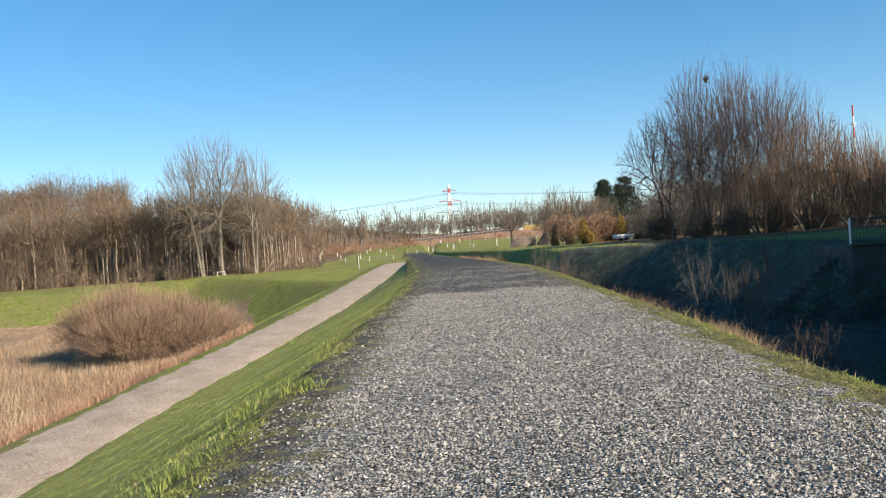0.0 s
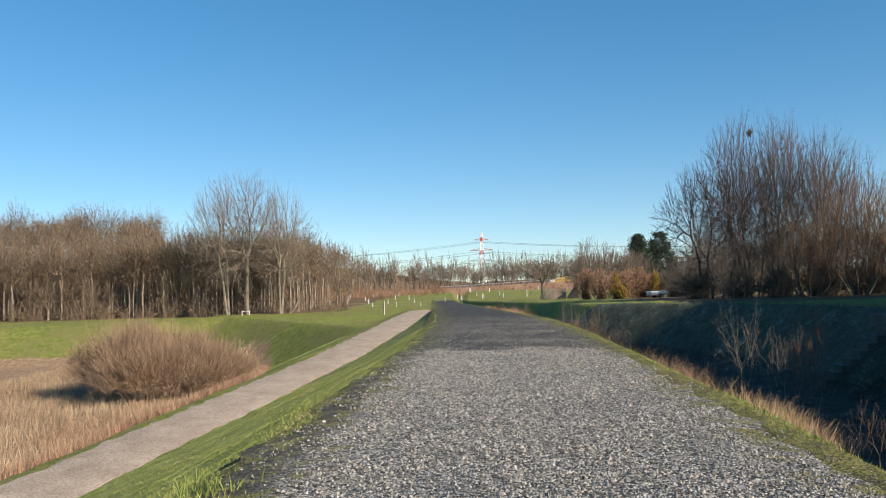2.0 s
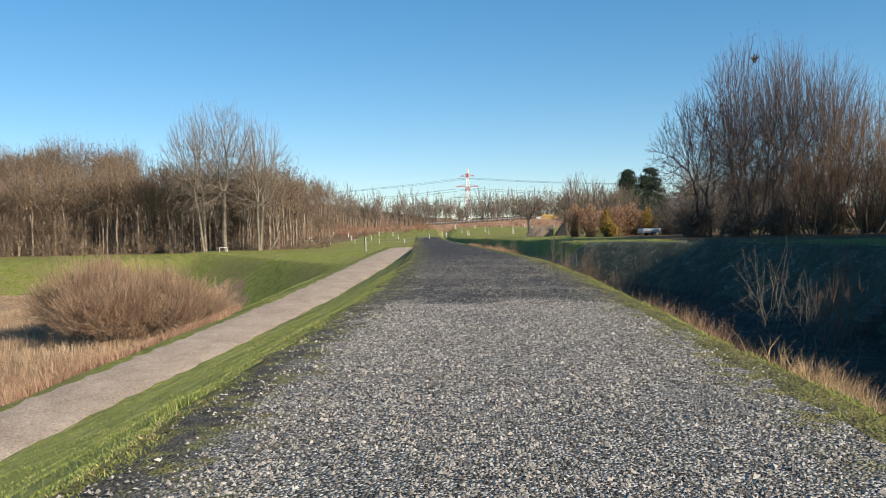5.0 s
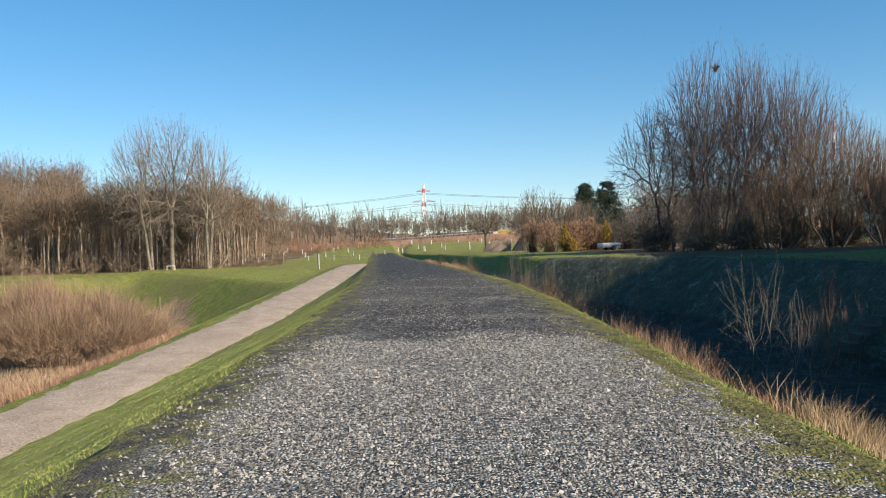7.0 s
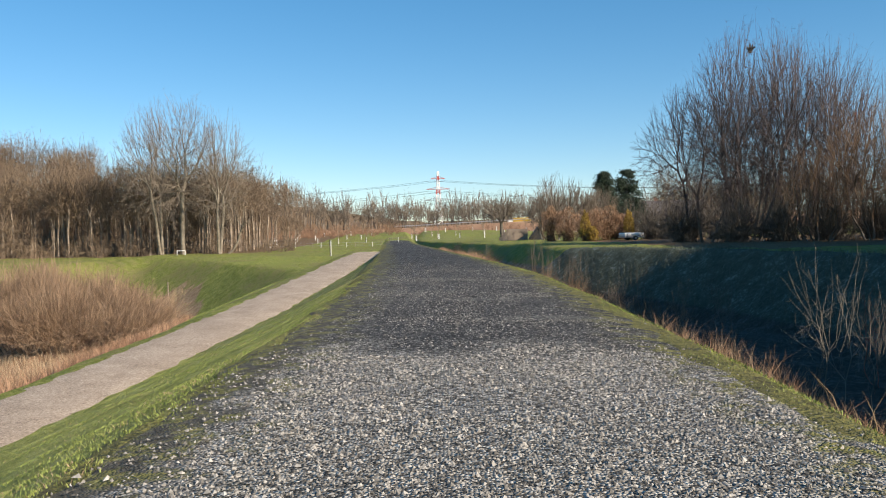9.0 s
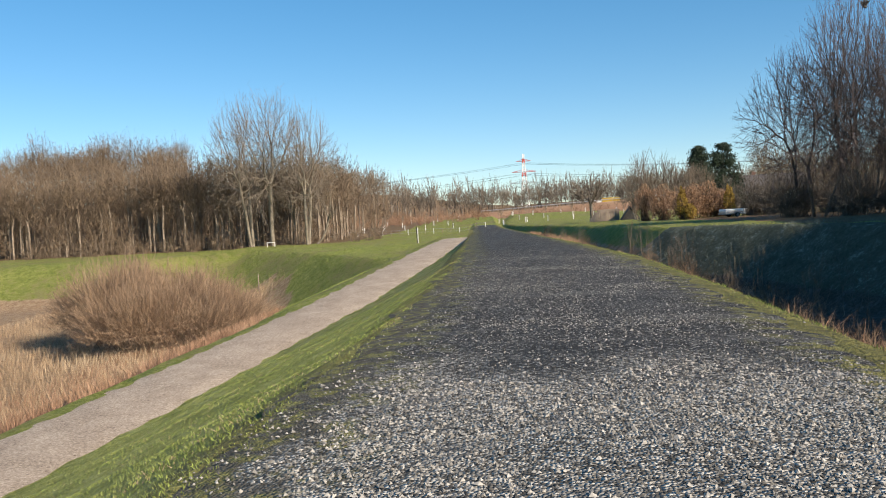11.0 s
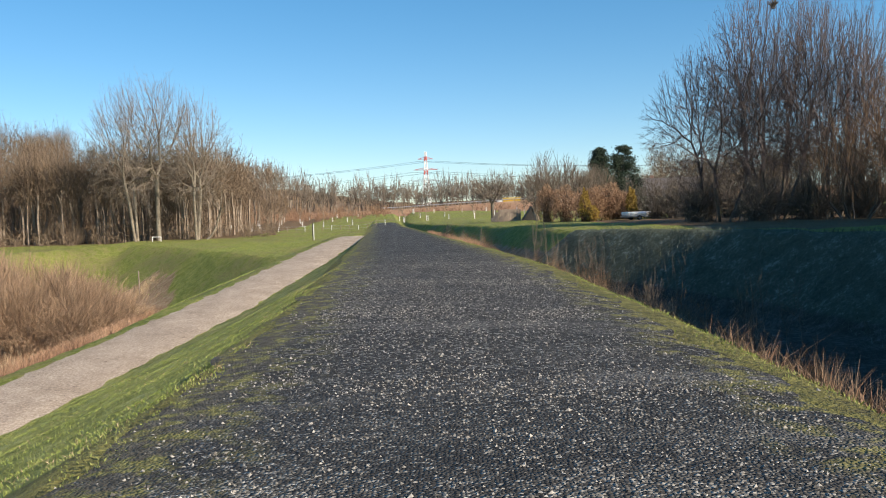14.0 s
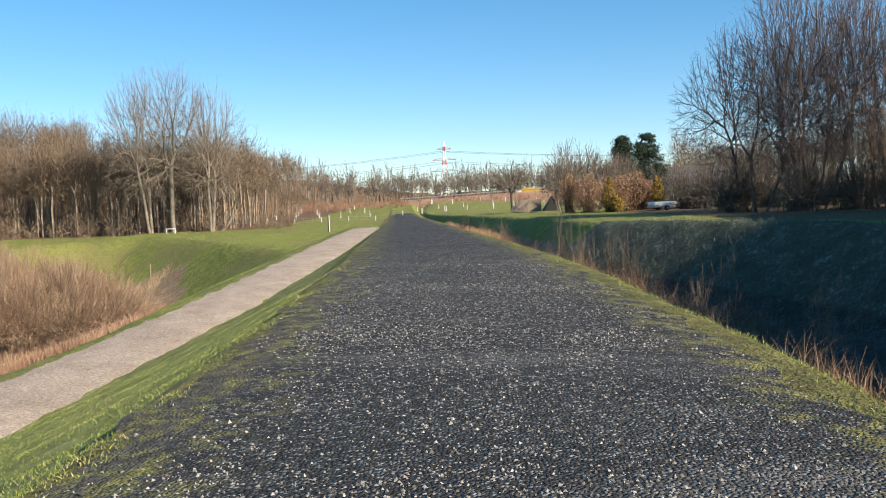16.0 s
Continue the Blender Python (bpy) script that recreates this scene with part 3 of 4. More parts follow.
def empty(name, x, y, z, label, category, group="", turn=0.0):
    ob = new(name)
    ob.matrix_basis = pose(x, y, z, 0, 0, turn)
    return tagged(ob, label, category, group)


def add(name, data, mat_, parent, label="", smooth=False):
    ob = mesh_object(name, data[0], data[1], mat_, parent, smooth)
    return tagged(ob, label) if label else ob


def tree(name, x, y, label, rows, lev, bark, twig, group="", split=1, sink=0.0, category="tree"):
    """A tree from limb rows; the tens of a level count its stems."""
    e = empty(name, x, y, at(x, y) - sink, label, category, group)
    stem, lev = lev // 10, lev % 10
    for k in range(stem.max() + 1):
        add("trunk", tubes(rows[(lev <= split) & (stem == k)], 5), bark, e, smooth=True)
    top = rows[lev > split]
    add("crown", limbs_and_twigs(top, np.percentile(top[:, 6], 60)), twig, e)
    return e


def bush_rows(seed, radius, height, stems, twigs=5, thin=0.010, stem_r=0.03, flat=1.0, steps=4):
    """Rows for a rounded bush of many arching stems."""
    rng = random.Random(seed)
    rows = []
    for _ in range(stems):
        a, el = rng.uniform(0, 6.283), math.asin(rng.uniform(0.05, 1.0) ** flat)
        length = rng.uniform(0.6, 1.05)
        base = Vector((rng.gauss(0, 0.22) * radius, rng.gauss(0, 0.22) * radius, -0.1))
        tip = Vector((math.cos(a) * math.cos(el) * radius, math.sin(a) * math.cos(el) * radius, math.sin(el) * height + 0.2)) * length
        p = base
        for k in range(steps):
            t = (k + 1) / steps
            q = base.lerp(tip, t) + Vector((rng.gauss(0, 0.03), rng.gauss(0, 0.03), 0)) * radius + Vector((0, 0, 0.10 * height * math.sin(t * 3.14)))
            rows.append((*p, *q, max(stem_r * (1 - 0.8 * (k / steps)), thin), max(stem_r * (1 - 0.8 * t), thin)))
            for _ in range(twigs if k else 1):
                o = p.lerp(q, rng.random())
                d = (q - p).normalized() + Vector((rng.gauss(0, 0.45), rng.gauss(0, 0.45), rng.gauss(0.15, 0.35)))
                e = o + d.normalized() * radius * rng.uniform(0.10, 0.24)
                rows.append((*o, *e, thin, thin * 0.6))
            p = q
    return np.array(rows)


def shrub(name, x, y, label, rows, twig, group="", scale=1.0, turn=0.0):
    e = empty(name, x, y, at(x, y), label, "shrub", group, turn)
    add("stem", limbs_and_twigs(rows, 0.012), twig, e)
    return e


def scatter_copies(rows, places, rng, low=0.8, high=1.15):
    """Many turned and scaled copies of limb rows, as one array."""
    out = []
    for x, y, z in places:
        a, s = rng.uniform(0, 6.283), rng.uniform(low, high)
        c, n = math.cos(a) * s, math.sin(a) * s
        r = rows[rng.randrange(len(rows))] if isinstance(rows, list) else rows
        m = np.array([[c, -n, 0], [n, c, 0], [0, 0, s * rng.uniform(0.9, 1.1)]])
        o = r.copy()
        o[:, 0:3] = r[:, 0:3] @ m.T + (x, y, z)
        o[:, 3:6] = r[:, 3:6] @ m.T + (x, y, z)
        out.append(o)
    return np.concatenate(out)


# ---------------------------------------------------------------- woods in the distance
rnd = random.Random(5)


def wood_tree(seed, h, r, thin, tips=90, low=0.42, twigs=3):
    """A plain forest tree: a slim stem that forks into a rounded crown of fine twigs."""
    rows, lev = crown_tree(seed, h, r, tips, low, thin, 1, fork=low * 0.85, twigs=twigs, twig_len=r * 0.24, shell=0.45, power=0.37, pull=(0.18, 0.32), rising=0.1, fuzz=0.7)
    return rows[lev < 2], rows[lev >= 2]


def wood(variants, places, rng, low, high):
    """Many turned copies of the forest trees, as one mesh's data."""
    stems, twigs = [], []
    for k, (stem, fine) in enumerate(variants):
        some = places[k :: len(variants)]
        state = rng.getstate()
        stems.append(scatter_copies(stem, some, rng, low, high))
        rng.setstate(state)
        twigs.append(scatter_copies(fine, some, rng, low, high))
    va, fa = tubes(np.concatenate(stems), 4)
    vb, fb = slivers(np.concatenate(twigs))
    return np.concatenate([va, vb]), [tuple(f) for f in fa.tolist()] + [tuple(f) for f in (fb + len(va)).tolist()], len(fa)


WOOD = [wood_tree(k, h, r, 0.026, 150, 0.32, 4) for k, h, r in ((11, 18.5, 4.4), (12, 16.5, 4.0), (13, 17.5, 4.6), (14, 15, 3.8), (15, 19.5, 4.2), (16, 17, 4.4), (17, 14, 3.8))] + [wood_tree(k, h, r, 0.026, 130, 0.08, 4) for k, h, r in ((18, 11, 3.4), (19, 9, 3.2))]
SCRUB = [bush_rows(s, 1.6, 2.6, 18, 2, 0.03, 0.032, 1.0, 3) for s in (21, 22, 23)]


def two_tone(ob, mat_, count):
    """The first faces, the trunks, take a bark of their own."""
    ob.data.materials.append(mat_)
    ob.data.polygons.foreach_set("material_index", [1] * count + [0] * (len(ob.data.polygons) - count))
    return ob


def woodland():
    places = []
    for _ in range(680):
        y = 151 + 84 * rnd.random() ** 1.5
        x = -34 - (y - 152) * 0.05 - 112 * rnd.random()
        places.append((x, y, at(x, y)))
    rnd.shuffle(places)
    v, f, trunks = wood(WOOD, places, rnd, 0.76, 1.0)
    tagged(two_tone(mesh_object("woodland", v, f, TWIG_WOOD), BARK, trunks), "leafless brown winter woodland behind the meadow", "woods", kind="stuff")
    low = []
    for _ in range(260):
        x, y = rnd.uniform(-140, -26), rnd.uniform(146, 160)
        low.append((x, y, at(x, y)))
    v, f = slivers(scatter_copies(SCRUB, low, rnd, 0.9, 2.3))
    tagged(mesh_object("undergrowth", v, f, TWIG_WOOD), "brown leafless undergrowth at the foot of the woodland", "undergrowth", kind="stuff")


FARWOOD = [wood_tree(k, h, r, 0.07, 60, 0.25, 4) for k, h, r in ((31, 19, 3.6), (32, 17, 3.2), (33, 20, 3.8), (34, 18, 3.0))]


def far_woods():
    places = []
    for k in range(320):
        x = -140 + k * 0.95 + rnd.uniform(-1, 1)
        y = rnd.uniform(395, 440)
        places.append((x, y, at(x, y) + 1.0 + (0 if x > -60 else 2)))
    v, f, _ = wood(FARWOOD, places, rnd, 0.72, 1.1)
    tagged(mesh_object("far_woods", v, f, TWIG_TALL), "line of pale-stemmed leafless trees along the horizon", "woods", kind="stuff")
    places = []
    for k in range(260):
        x = rnd.uniform(-150, 190)
        y = rnd.uniform(430, 470)
        places.append((x, y, at(x, y)))
    v, f, _ = wood(FARWOOD, places, rnd, 0.6, 0.85)
    tagged(mesh_object("far_woods", v, f, TWIG), "grey-brown wood beyond the motorway", "woods", kind="stuff")
    low = []
    for _ in range(240):
        x, y = rnd.uniform(-70, 110), rnd.uniform(296, 322)
        low.append((x, y, at(x, y) + max(0, (y - 300) * 0.12)))
    for _ in range(160):
        x, y = rnd.uniform(-75, -14), rnd.uniform(235, 290)
        low.append((x, y, at(x, y)))
    v, f = slivers(scatter_copies(SCRUB, low, rnd, 0.8, 1.6))
    tagged(mesh_object("scrub", v, f, MOUND_SCRUB), "reddish-brown scrub on the motorway bank", "scrub", kind="stuff")


def right_woods():
    places = []
    for _ in range(110):
        y = rnd.uniform(190, 250)
        x = 44 + (y - 190) * 0.25 + 75 * rnd.random()
        places.append((x, y, at(x, y) + 0.02 * (x - 44)))
    v, f, trunks = wood(WOOD, places, rnd, 0.72, 0.95)
    tagged(two_tone(mesh_object("woodland", v, f, TWIG_WOOD), BARK_DARK, trunks), "leafless reddish-brown wood behind the houses", "woods", kind="stuff")


woodland()
far_woods()
right_woods()

# ---------------------------------------------------------------- the three tall trees by the meadow
for seed, x, y, h, r, tips, stems, lean, fork in ((41, -45.0, 146, 24.2, 6.6, 1000, 2, -0.05, 0.30), (42, -41.6, 146, 26.4, 7.5, 1300, 1, 0.0, 0.30), (43, -35.6, 145, 22.8, 6.3, 1000, 2, 0.02, 0.24)):
    rows, lev = crown_tree(seed, h, r, tips, 0.12, 0.0150, stems, 0.9, fork * 0.8, lean, 4, 0.8, 1.0, 0.08, 0.42, 0.44, (0.18, 0.32), 0.05, 0.6)
    tree("bare_tree", x, y, "tall leafless tree with a sunlit trunk on the meadow's edge", rows, lev, BARK_PALE, TWIG_TALL, "tall trees by the meadow", 1)
rows, lev = grow(44, 9, 0.22, 3, (6, 5, 4), (40, 40, 40), up=0.3, bare=0.5, lean=(1.1, 0.0), thin=0.026)
tree("leaning_tree", -34.4, 145, "pale leafless trunk leaning over at a slant", rows, lev, BARK_PALE, TWIG)

# ---------------------------------------------------------------- the trees on the far bank of the ditch
for seed, x, y, h, r, tips, stems in ((51, 19.8, 67, 14.6, 5.0, 2600, 4), (52, 23.4, 67, 13.8, 4.8, 2300, 4), (53, 17.2, 68.5, 11.2, 4.8, 2000, 3), (54, 26.4, 69, 11.6, 4.6, 2000, 4), (55, 21.5, 73, 12.0, 4.4, 1400, 3), (56, 36.5, 69, 7.4, 2.6, 500, 4), (57, 39.5, 73, 8.0, 2.8, 500, 4), (58, 33.0, 71, 8.0, 3.0, 700, 4)):
    rows, lev = crown_tree(seed, h, r, tips, 0.04, 0.0085, stems, 0.9, 0.16, 0.0, 4, 0.40, 1.0, 0.10, 0.46, 0.39, (0.20, 0.34), -0.02, 0.75)
    tree("alder", x, y, "leafless multi-stemmed purplish-brown tree on the ditch bank", rows, lev, BARK_DARK, TWIG_PURPLE, "trees on the ditch bank", 0)
for seed, x, y, h, r, tips in ((61, 24.8, 61, 8.8, 3.6, 1500), (62, 28.0, 61, 8.0, 3.4, 1400), (63, 21.8, 61.5, 6.2, 2.6, 700), (64, 31.2, 60, 6.6, 2.8, 800), (65, 26.6, 57.5, 5.0, 2.4, 600), (66, 34.0, 62, 6.6, 2.6, 700), (67, 31.5, 55.5, 5.2, 2.2, 450), (68, 34.5, 57, 6.0, 2.4, 500), (69, 29.0, 56.5, 4.6, 2.2, 450)):
    rows, lev = crown_tree(seed, h, r, tips, 0.04, 0.0075, 5, 0.8, 0.14, 0.0, 3, 0.36, 1.0, 0.12, 0.46, 0.37, (0.20, 0.34), 0.0, 0.75)
    tree("hornbeam", x, y, "leafless rusty-brown tree beside the taller ones", rows, lev, BARK_DARK, TWIG_RUST, "rusty trees on the ditch bank", 0)
rng = np.random.default_rng(3)
nest_rows = bush_rows(71, 0.32, 0.3, 60, 2, 0.012, 0.012)
e = empty("nest", 19.75, 66.8, 12.2, "dark round bird's nest of twigs high in a tree", "nest")
add("twigs", tubes(nest_rows, 3), BARK_DARK, e)

# ---------------------------------------------------------------- the willow thicket in the lowland
def willow():
    """Upright fans of stems that spring from many roots and fill one rounded thicket."""
    g = np.random.default_rng(81)
    e = empty("willow", -29.0, 77.5, at(-29.0, 77.5), "large rounded leafless reddish-brown willow bush", "bush")
    stems, fine = [], []
    for k in range(95):
        a, r = g.uniform(0, 6.283), 6.6 * math.sqrt(g.random())
        x, y = math.cos(a) * r, math.sin(a) * r
        h = 6.9 * math.sqrt(max(1 - (r / 8.6) ** 2, 0.05)) * g.uniform(0.85, 1.08) * (1 - 0.035 * x)
        wide = 1.7 + 0.12 * r
        tips = dome(g, 170, (x * 1.16, y * 1.16, h * 0.58), wide, h * 0.45, 1.0, 0.1, 0.4)
        tips = tips[tips[:, 2] > 0.25]
        rows, lev = ramify(g, tips, (x * 0.8, y * 0.8, -0.3), (x * 0.86, y * 0.86, 0.25), 0.010, 0.30, (0.14, 0.26), 4, 0.9, 0.04, 0.45)
        stems.append(rows[lev < 3])
        fine.append(rows[lev == 3])
    add("stem", tubes(np.concatenate(stems), 3), TWIG_WILLOW, e)
    add("twig", slivers(np.concatenate(fine)), TWIG_WILLOW, e)


willow()

# ---------------------------------------------------------------- built things


def box(sx, sy, sz, x=0, y=0, z=0, bevel=0.02, turn=0.0):
    """A bevelled block standing on z, as a bmesh."""
    bm = bmesh.new()
    bmesh.ops.create_cube(bm, size=1.0)
    bmesh.ops.scale(bm, vec=(sx, sy, sz), verts=bm.verts)
    if bevel:
        bmesh.ops.bevel(bm, geom=bm.edges[:], offset=min(bevel, 0.3 * min(sx, sy, sz)), segments=1, affect="EDGES")
    if turn:
        bmesh.ops.rotate(bm, cent=(0, 0, 0), matrix=Matrix.Rotation(radians(turn), 3, "Z"), verts=bm.verts)
    bmesh.ops.translate(bm, vec=(x, y, z + sz / 2), verts=bm.verts)
    return bm


def prism(profile, depth, axis="y"):
    """A closed profile of (a, z) pairs drawn out along an axis, centred."""
    n = len(profile)
    bm = bmesh.new()
    place = (lambda a, z, d: (a, d, z)) if axis == "y" else (lambda a, z, d: (d, a, z))
    lo = [bm.verts.new(place(a, z, -depth / 2)) for a, z in profile]
    hi = [bm.verts.new(place(a, z, depth / 2)) for a, z in profile]
    bm.faces.new(lo)
    bm.faces.new(hi[::-1])
    for k in range(n):
        bm.faces.new((lo[k], hi[k], hi[(k + 1) % n], lo[(k + 1) % n]))
    bmesh.ops.recalc_face_normals(bm, faces=bm.faces)
    return bm


def cylinder(r, h, x=0, y=0, z=0, sides=10, r2=None, along="z"):
    bm = bmesh.new()
    bmesh.ops.create_cone(bm, cap_ends=True, segments=sides, radius1=r, radius2=r if r2 is None else r2, depth=h)
    if along == "x":
        bmesh.ops.rotate(bm, cent=(0, 0, 0), matrix=Matrix.Rotation(radians(90), 3, "Y"), verts=bm.verts)
    if along == "y":
        bmesh.ops.rotate(bm, cent=(0, 0, 0), matrix=Matrix.Rotation(radians(90), 3, "X"), verts=bm.verts)
    bmesh.ops.translate(bm, vec=(x, y, z + (h / 2 if along == "z" else 0)), verts=bm.verts)
    return bm


def part(name, bm, mat_, parent=None, label=""):
    me = bpy.data.meshes.new(name)
    bm.to_mesh(me)
    bm.free()
    me.materials.append(mat_)
    ob = new(name, me)
    ob.parent = parent
    return tagged(ob, label) if label else ob


def house(x, y, w, d, eaves, ridge, turn, label, wall=PLASTER, roof=ROOF, rows=2, gable_white=False):
    e = empty("house", x, y, at(x, y) - 0.15, label, "house", turn=turn)
    walls = part("wall", prism([(-w / 2, 0), (w / 2, 0), (w / 2, eaves), (0, ridge), (-w / 2, eaves)], d), wall, e)
    k = (ridge - eaves) / (w / 2)
    for s in (-1, 1):
        part("roof", prism([(s * 0.0, ridge + 0.02), (s * (w / 2 + 0.5), eaves - 0.5 * k + 0.02), (s * (w / 2 + 0.5), eaves - 0.5 * k + 0.24), (0, ridge + 0.26)], d + 0.8), roof, e)
        part("gutter", cylinder(0.07, d + 0.8, s * (w / 2 + 0.53), 0, eaves - 0.5 * k + 0.1, 8, along="y"), GREY_METAL, e)
    part("chimney", box(0.6, 0.6, 1.3, w * 0.15, d * 0.2, ridge - 0.5), ROOF_RED, e)
    for side in (-1, 1):
        for row in range(rows):
            for q in (-0.25, 0.25):
                win = part("window", box(1.15, 0.10, 1.25, q * w, side * (d / 2 + 0.01), 1.0 + 2.7 * row, 0.01), WHITE, e)
                part("pane", box(0.95, 0.04, 1.05, q * w, side * (d / 2 + 0.06), 1.1 + 2.7 * row, 0), GLASS_DARK, win)
    return e


def trailer(x, y, turn):
    e = empty("trailer", x, y, at(x, y), "low trailer with a white cover in a garden", "trailer", turn=turn)
    part("bed", box(2.2, 1.3, 0.14, 0, 0, 0.24, 0.02), GREY_METAL, e)
    part("cover", box(2.15, 1.26, 0.30, 0, 0, 0.385, 0.08), WHITE, e)
    part("drawbar", cylinder(0.04, 1.2, 1.6, 0, 0.30, 8, along="x"), GREY_METAL, e)
    for s in (-1, 1):
        wheel = part("wheel", cylinder(0.20, 0.14, -0.1, s * 0.75, 0.20, 16, along="y"), RUBBER, e)
        part("rim", cylinder(0.11, 0.03, -0.1, s * 0.84, 0.20, 12, along="y"), GREY_METAL, wheel)
    return e


def lorry(x, y, z, turn, paint, label, length=9.0):
    e = empty("lorry", x, y, z, label, "lorry", turn=turn)
    part("cargo_box", box(length, 2.5, 2.7, -1.0, 0, 1.0, 0.05), paint, e)
    part("cab", box(2.1, 2.4, 2.3, length / 2 + 0.25, 0, 0.7, 0.2), WHITE, e)
    part("windscreen", box(0.05, 2.0, 0.9, length / 2 + 1.31, 0, 1.8, 0.01), GLASS_DARK, e)
    part("chassis", box(length + 1.0, 1.0, 0.3, 0, 0, 0.7), RUBBER, e)
    for k in (-length / 2, -length / 2 + 1.3, length / 2 - 0.2):
        for s in (-1, 1):
            part("wheel", cylinder(0.5, 0.3, k, s * 1.05, 0.5, 14, along="y"), RUBBER, e)
    return e


# the parked van, houses and gardens beyond the ditch
trailer(16.8, 88.5, 15)
house(38.5, 160, 8.5, 11.0, 3.2, 5.8, 80, "white-rendered house with a dark tiled roof behind conifers", rows=1)
house(55.0, 106, 6.4, 10.0, 3.6, 6.0, 6, "white gabled house half hidden behind bare trees", rows=1)
house(61.5, 118, 8.0, 10.0, 4.6, 8.0, 0, "dark-clad gabled house behind the trees", wall=TIMBER, rows=2)
# the next three stand out of view, added to cast shade over the ditch
house(35.4, 42.5, 11.0, 12.0, 11.0, 14.0, 0, "unseen tall house added to shade the ditch bank", rows=3)
house(27.5, 17.0, 10.0, 12.0, 5.4, 8.4, 90, "unseen house added to shade the ditch", rows=2)
house(27.5, -3.0, 10.0, 13.0, 5.4, 8.4, 90, "unseen house added to shade the ditch", rows=2)


# Hedges beyond the view, added to block the sun from the ditch and bank.
def hedge(x0, y0, x1, y1, h):
    rr = np.random.default_rng(77)
    xm, ym, ln = (x0 + x1) / 2, (y0 + y1) / 2, math.hypot(x1 - x0, y1 - y0)
    e = empty("shade_hedge", xm, ym, at(xm, ym), "unseen hedge added to shade the ditch", "hedge", turn=-math.degrees(math.atan2(x1 - x0, y1 - y0)))
    n = 9000
    p = np.stack([rr.uniform(-0.7, 0.7, n), rr.uniform(-ln, ln, n) / 2, rr.uniform(0, h, n)], -1)
    add("foliage", leaf_cards(p, 0.22, rr), EVERGREEN, e)
    part("core", box(0.9, ln, h - 0.4, 0, 0, -0.3, 0.1), EVERGREEN, e)


hedge(20.0, -25, 20.4, 28.0, 5.4)
hedge(22.0, 23, 24.0, 42, 10.0)


def conifer(x, y, h, r, seed):
    rr = np.random.default_rng(seed)
    e = empty("pine", x, y, at(x, y), "dark green conifer in a garden", "conifer", "garden conifers")
    part("trunk", cylinder(0.2, h * 0.9, 0, 0, -0.2, 8, 0.05), BARK_DARK, e)
    clumps = []
    for _ in range(120):
        t = rr.uniform(0.08, 1.0)
        a = rr.uniform(0, 6.283)
        rad = r * (1 - t) ** 0.55 * rr.uniform(0.45, 1.0) + 0.15
        clumps.append((math.cos(a) * rad, math.sin(a) * rad, h * t, 0.55 + 0.6 * (1 - t)))
    pts = []
    limbs = []
    for cx, cy, cz, cs in clumps:
        pts.append(rr.normal(size=(170, 3)) * (cs * 0.55, cs * 0.55, cs * 0.3) + (cx, cy, cz))
        limbs.append((0, 0, cz - 0.5, cx, cy, cz, 0.05, 0.02))
    add("branches", tubes(limbs, 3), BARK_DARK, e)
    add("foliage", leaf_cards(np.concatenate(pts), 0.12, rr), NEEDLE, e)


conifer(23.4, 138, 9.4, 2.5, 1)
conifer(27.0, 140, 9.8, 3.2, 2)


def leafy_shrub(name, x, y, r, h, mat_, label, seed, leaves=2600, size=0.09, group="", pointed=0.0):
    rr = np.random.default_rng(seed)
    e = empty(name, x, y, at(x, y), label, "shrub", group)
    add("stem", tubes(bush_rows(seed, r * 0.9, h * 0.95, 60, 4, 0.014, 0.03), 3), TWIG_RUST, e)
    d = rr.normal(size=(leaves, 3))
    d /= np.linalg.norm(d, axis=1)[:, None]
    k = rr.uniform(0.35, 1.0, (leaves, 1)) ** 0.5 * (1 + 0.18 * np.sin(d[:, :1] * 7 + seed) * np.sin(d[:, 2:] * 6))
    p = d * k * (r, r, h * 0.5) + (0, 0, h * 0.5)
    if pointed:
        p[:, :2] *= (1 - pointed * np.clip(p[:, 2:] / h, 0, 1))
    add("foliage", leaf_cards(p, size, rr), mat_, e)
    return e


for k, (x, y, r, h) in enumerate(((13.6, 92, 1.5, 3.0), (15.4, 93, 1.7, 3.3), (12.2, 97, 1.5, 3.4), (10.8, 99, 1.3, 3.6), (16.6, 94, 1.2, 2.6))):
    leafy_shrub("beech_hedge_bush", x, y, r, h, LEAF_BROWN, "rounded bush with withered orange-brown leaves", 90 + k, 3800, 0.065, "brown garden bushes")
for k, (x, y, h) in enumerate(((12.9, 90.5, 2.9), (17.2, 92.0, 2.8), (13.5, 90.0, 1.4))):
    leafy_shrub("golden_cypress", x, y, 0.75, h, LEAF_GOLD, "slim golden-yellow cypress in the garden", 100 + k, 1500, 0.08, "golden cypresses", 0.6)
for k, (x, y, r, h) in enumerate(((19.4, 86, 1.8, 3.4), (22.0, 80, 2.2, 3.2), (24.5, 77, 2.2, 3.0), (20.6, 90, 1.8, 3.6), (18.3, 97, 1.8, 3.4), (19.8, 94, 2.0, 3.7), (22.5, 88, 2.4, 4.5), (27.5, 74, 2.4, 3.2), (30, 70, 2.4, 3.4), (33, 66, 2.4, 3.2), (36, 62, 2.4, 3.4), (18.0, 64.5, 1.7, 2.4), (17.9, 86.3, 0.9, 1.2), (20.6, 64.0, 1.9, 2.6), (23.4, 63.6, 1.9, 2.4), (26.4, 64.0, 2.0, 2.6), (16.0, 69.0, 1.8, 2.4), (29.6, 63.0, 2.0, 2.6))):
    rows = bush_rows(110 + k, r, h * 1.15, 230, 6, 0.011, 0.02)
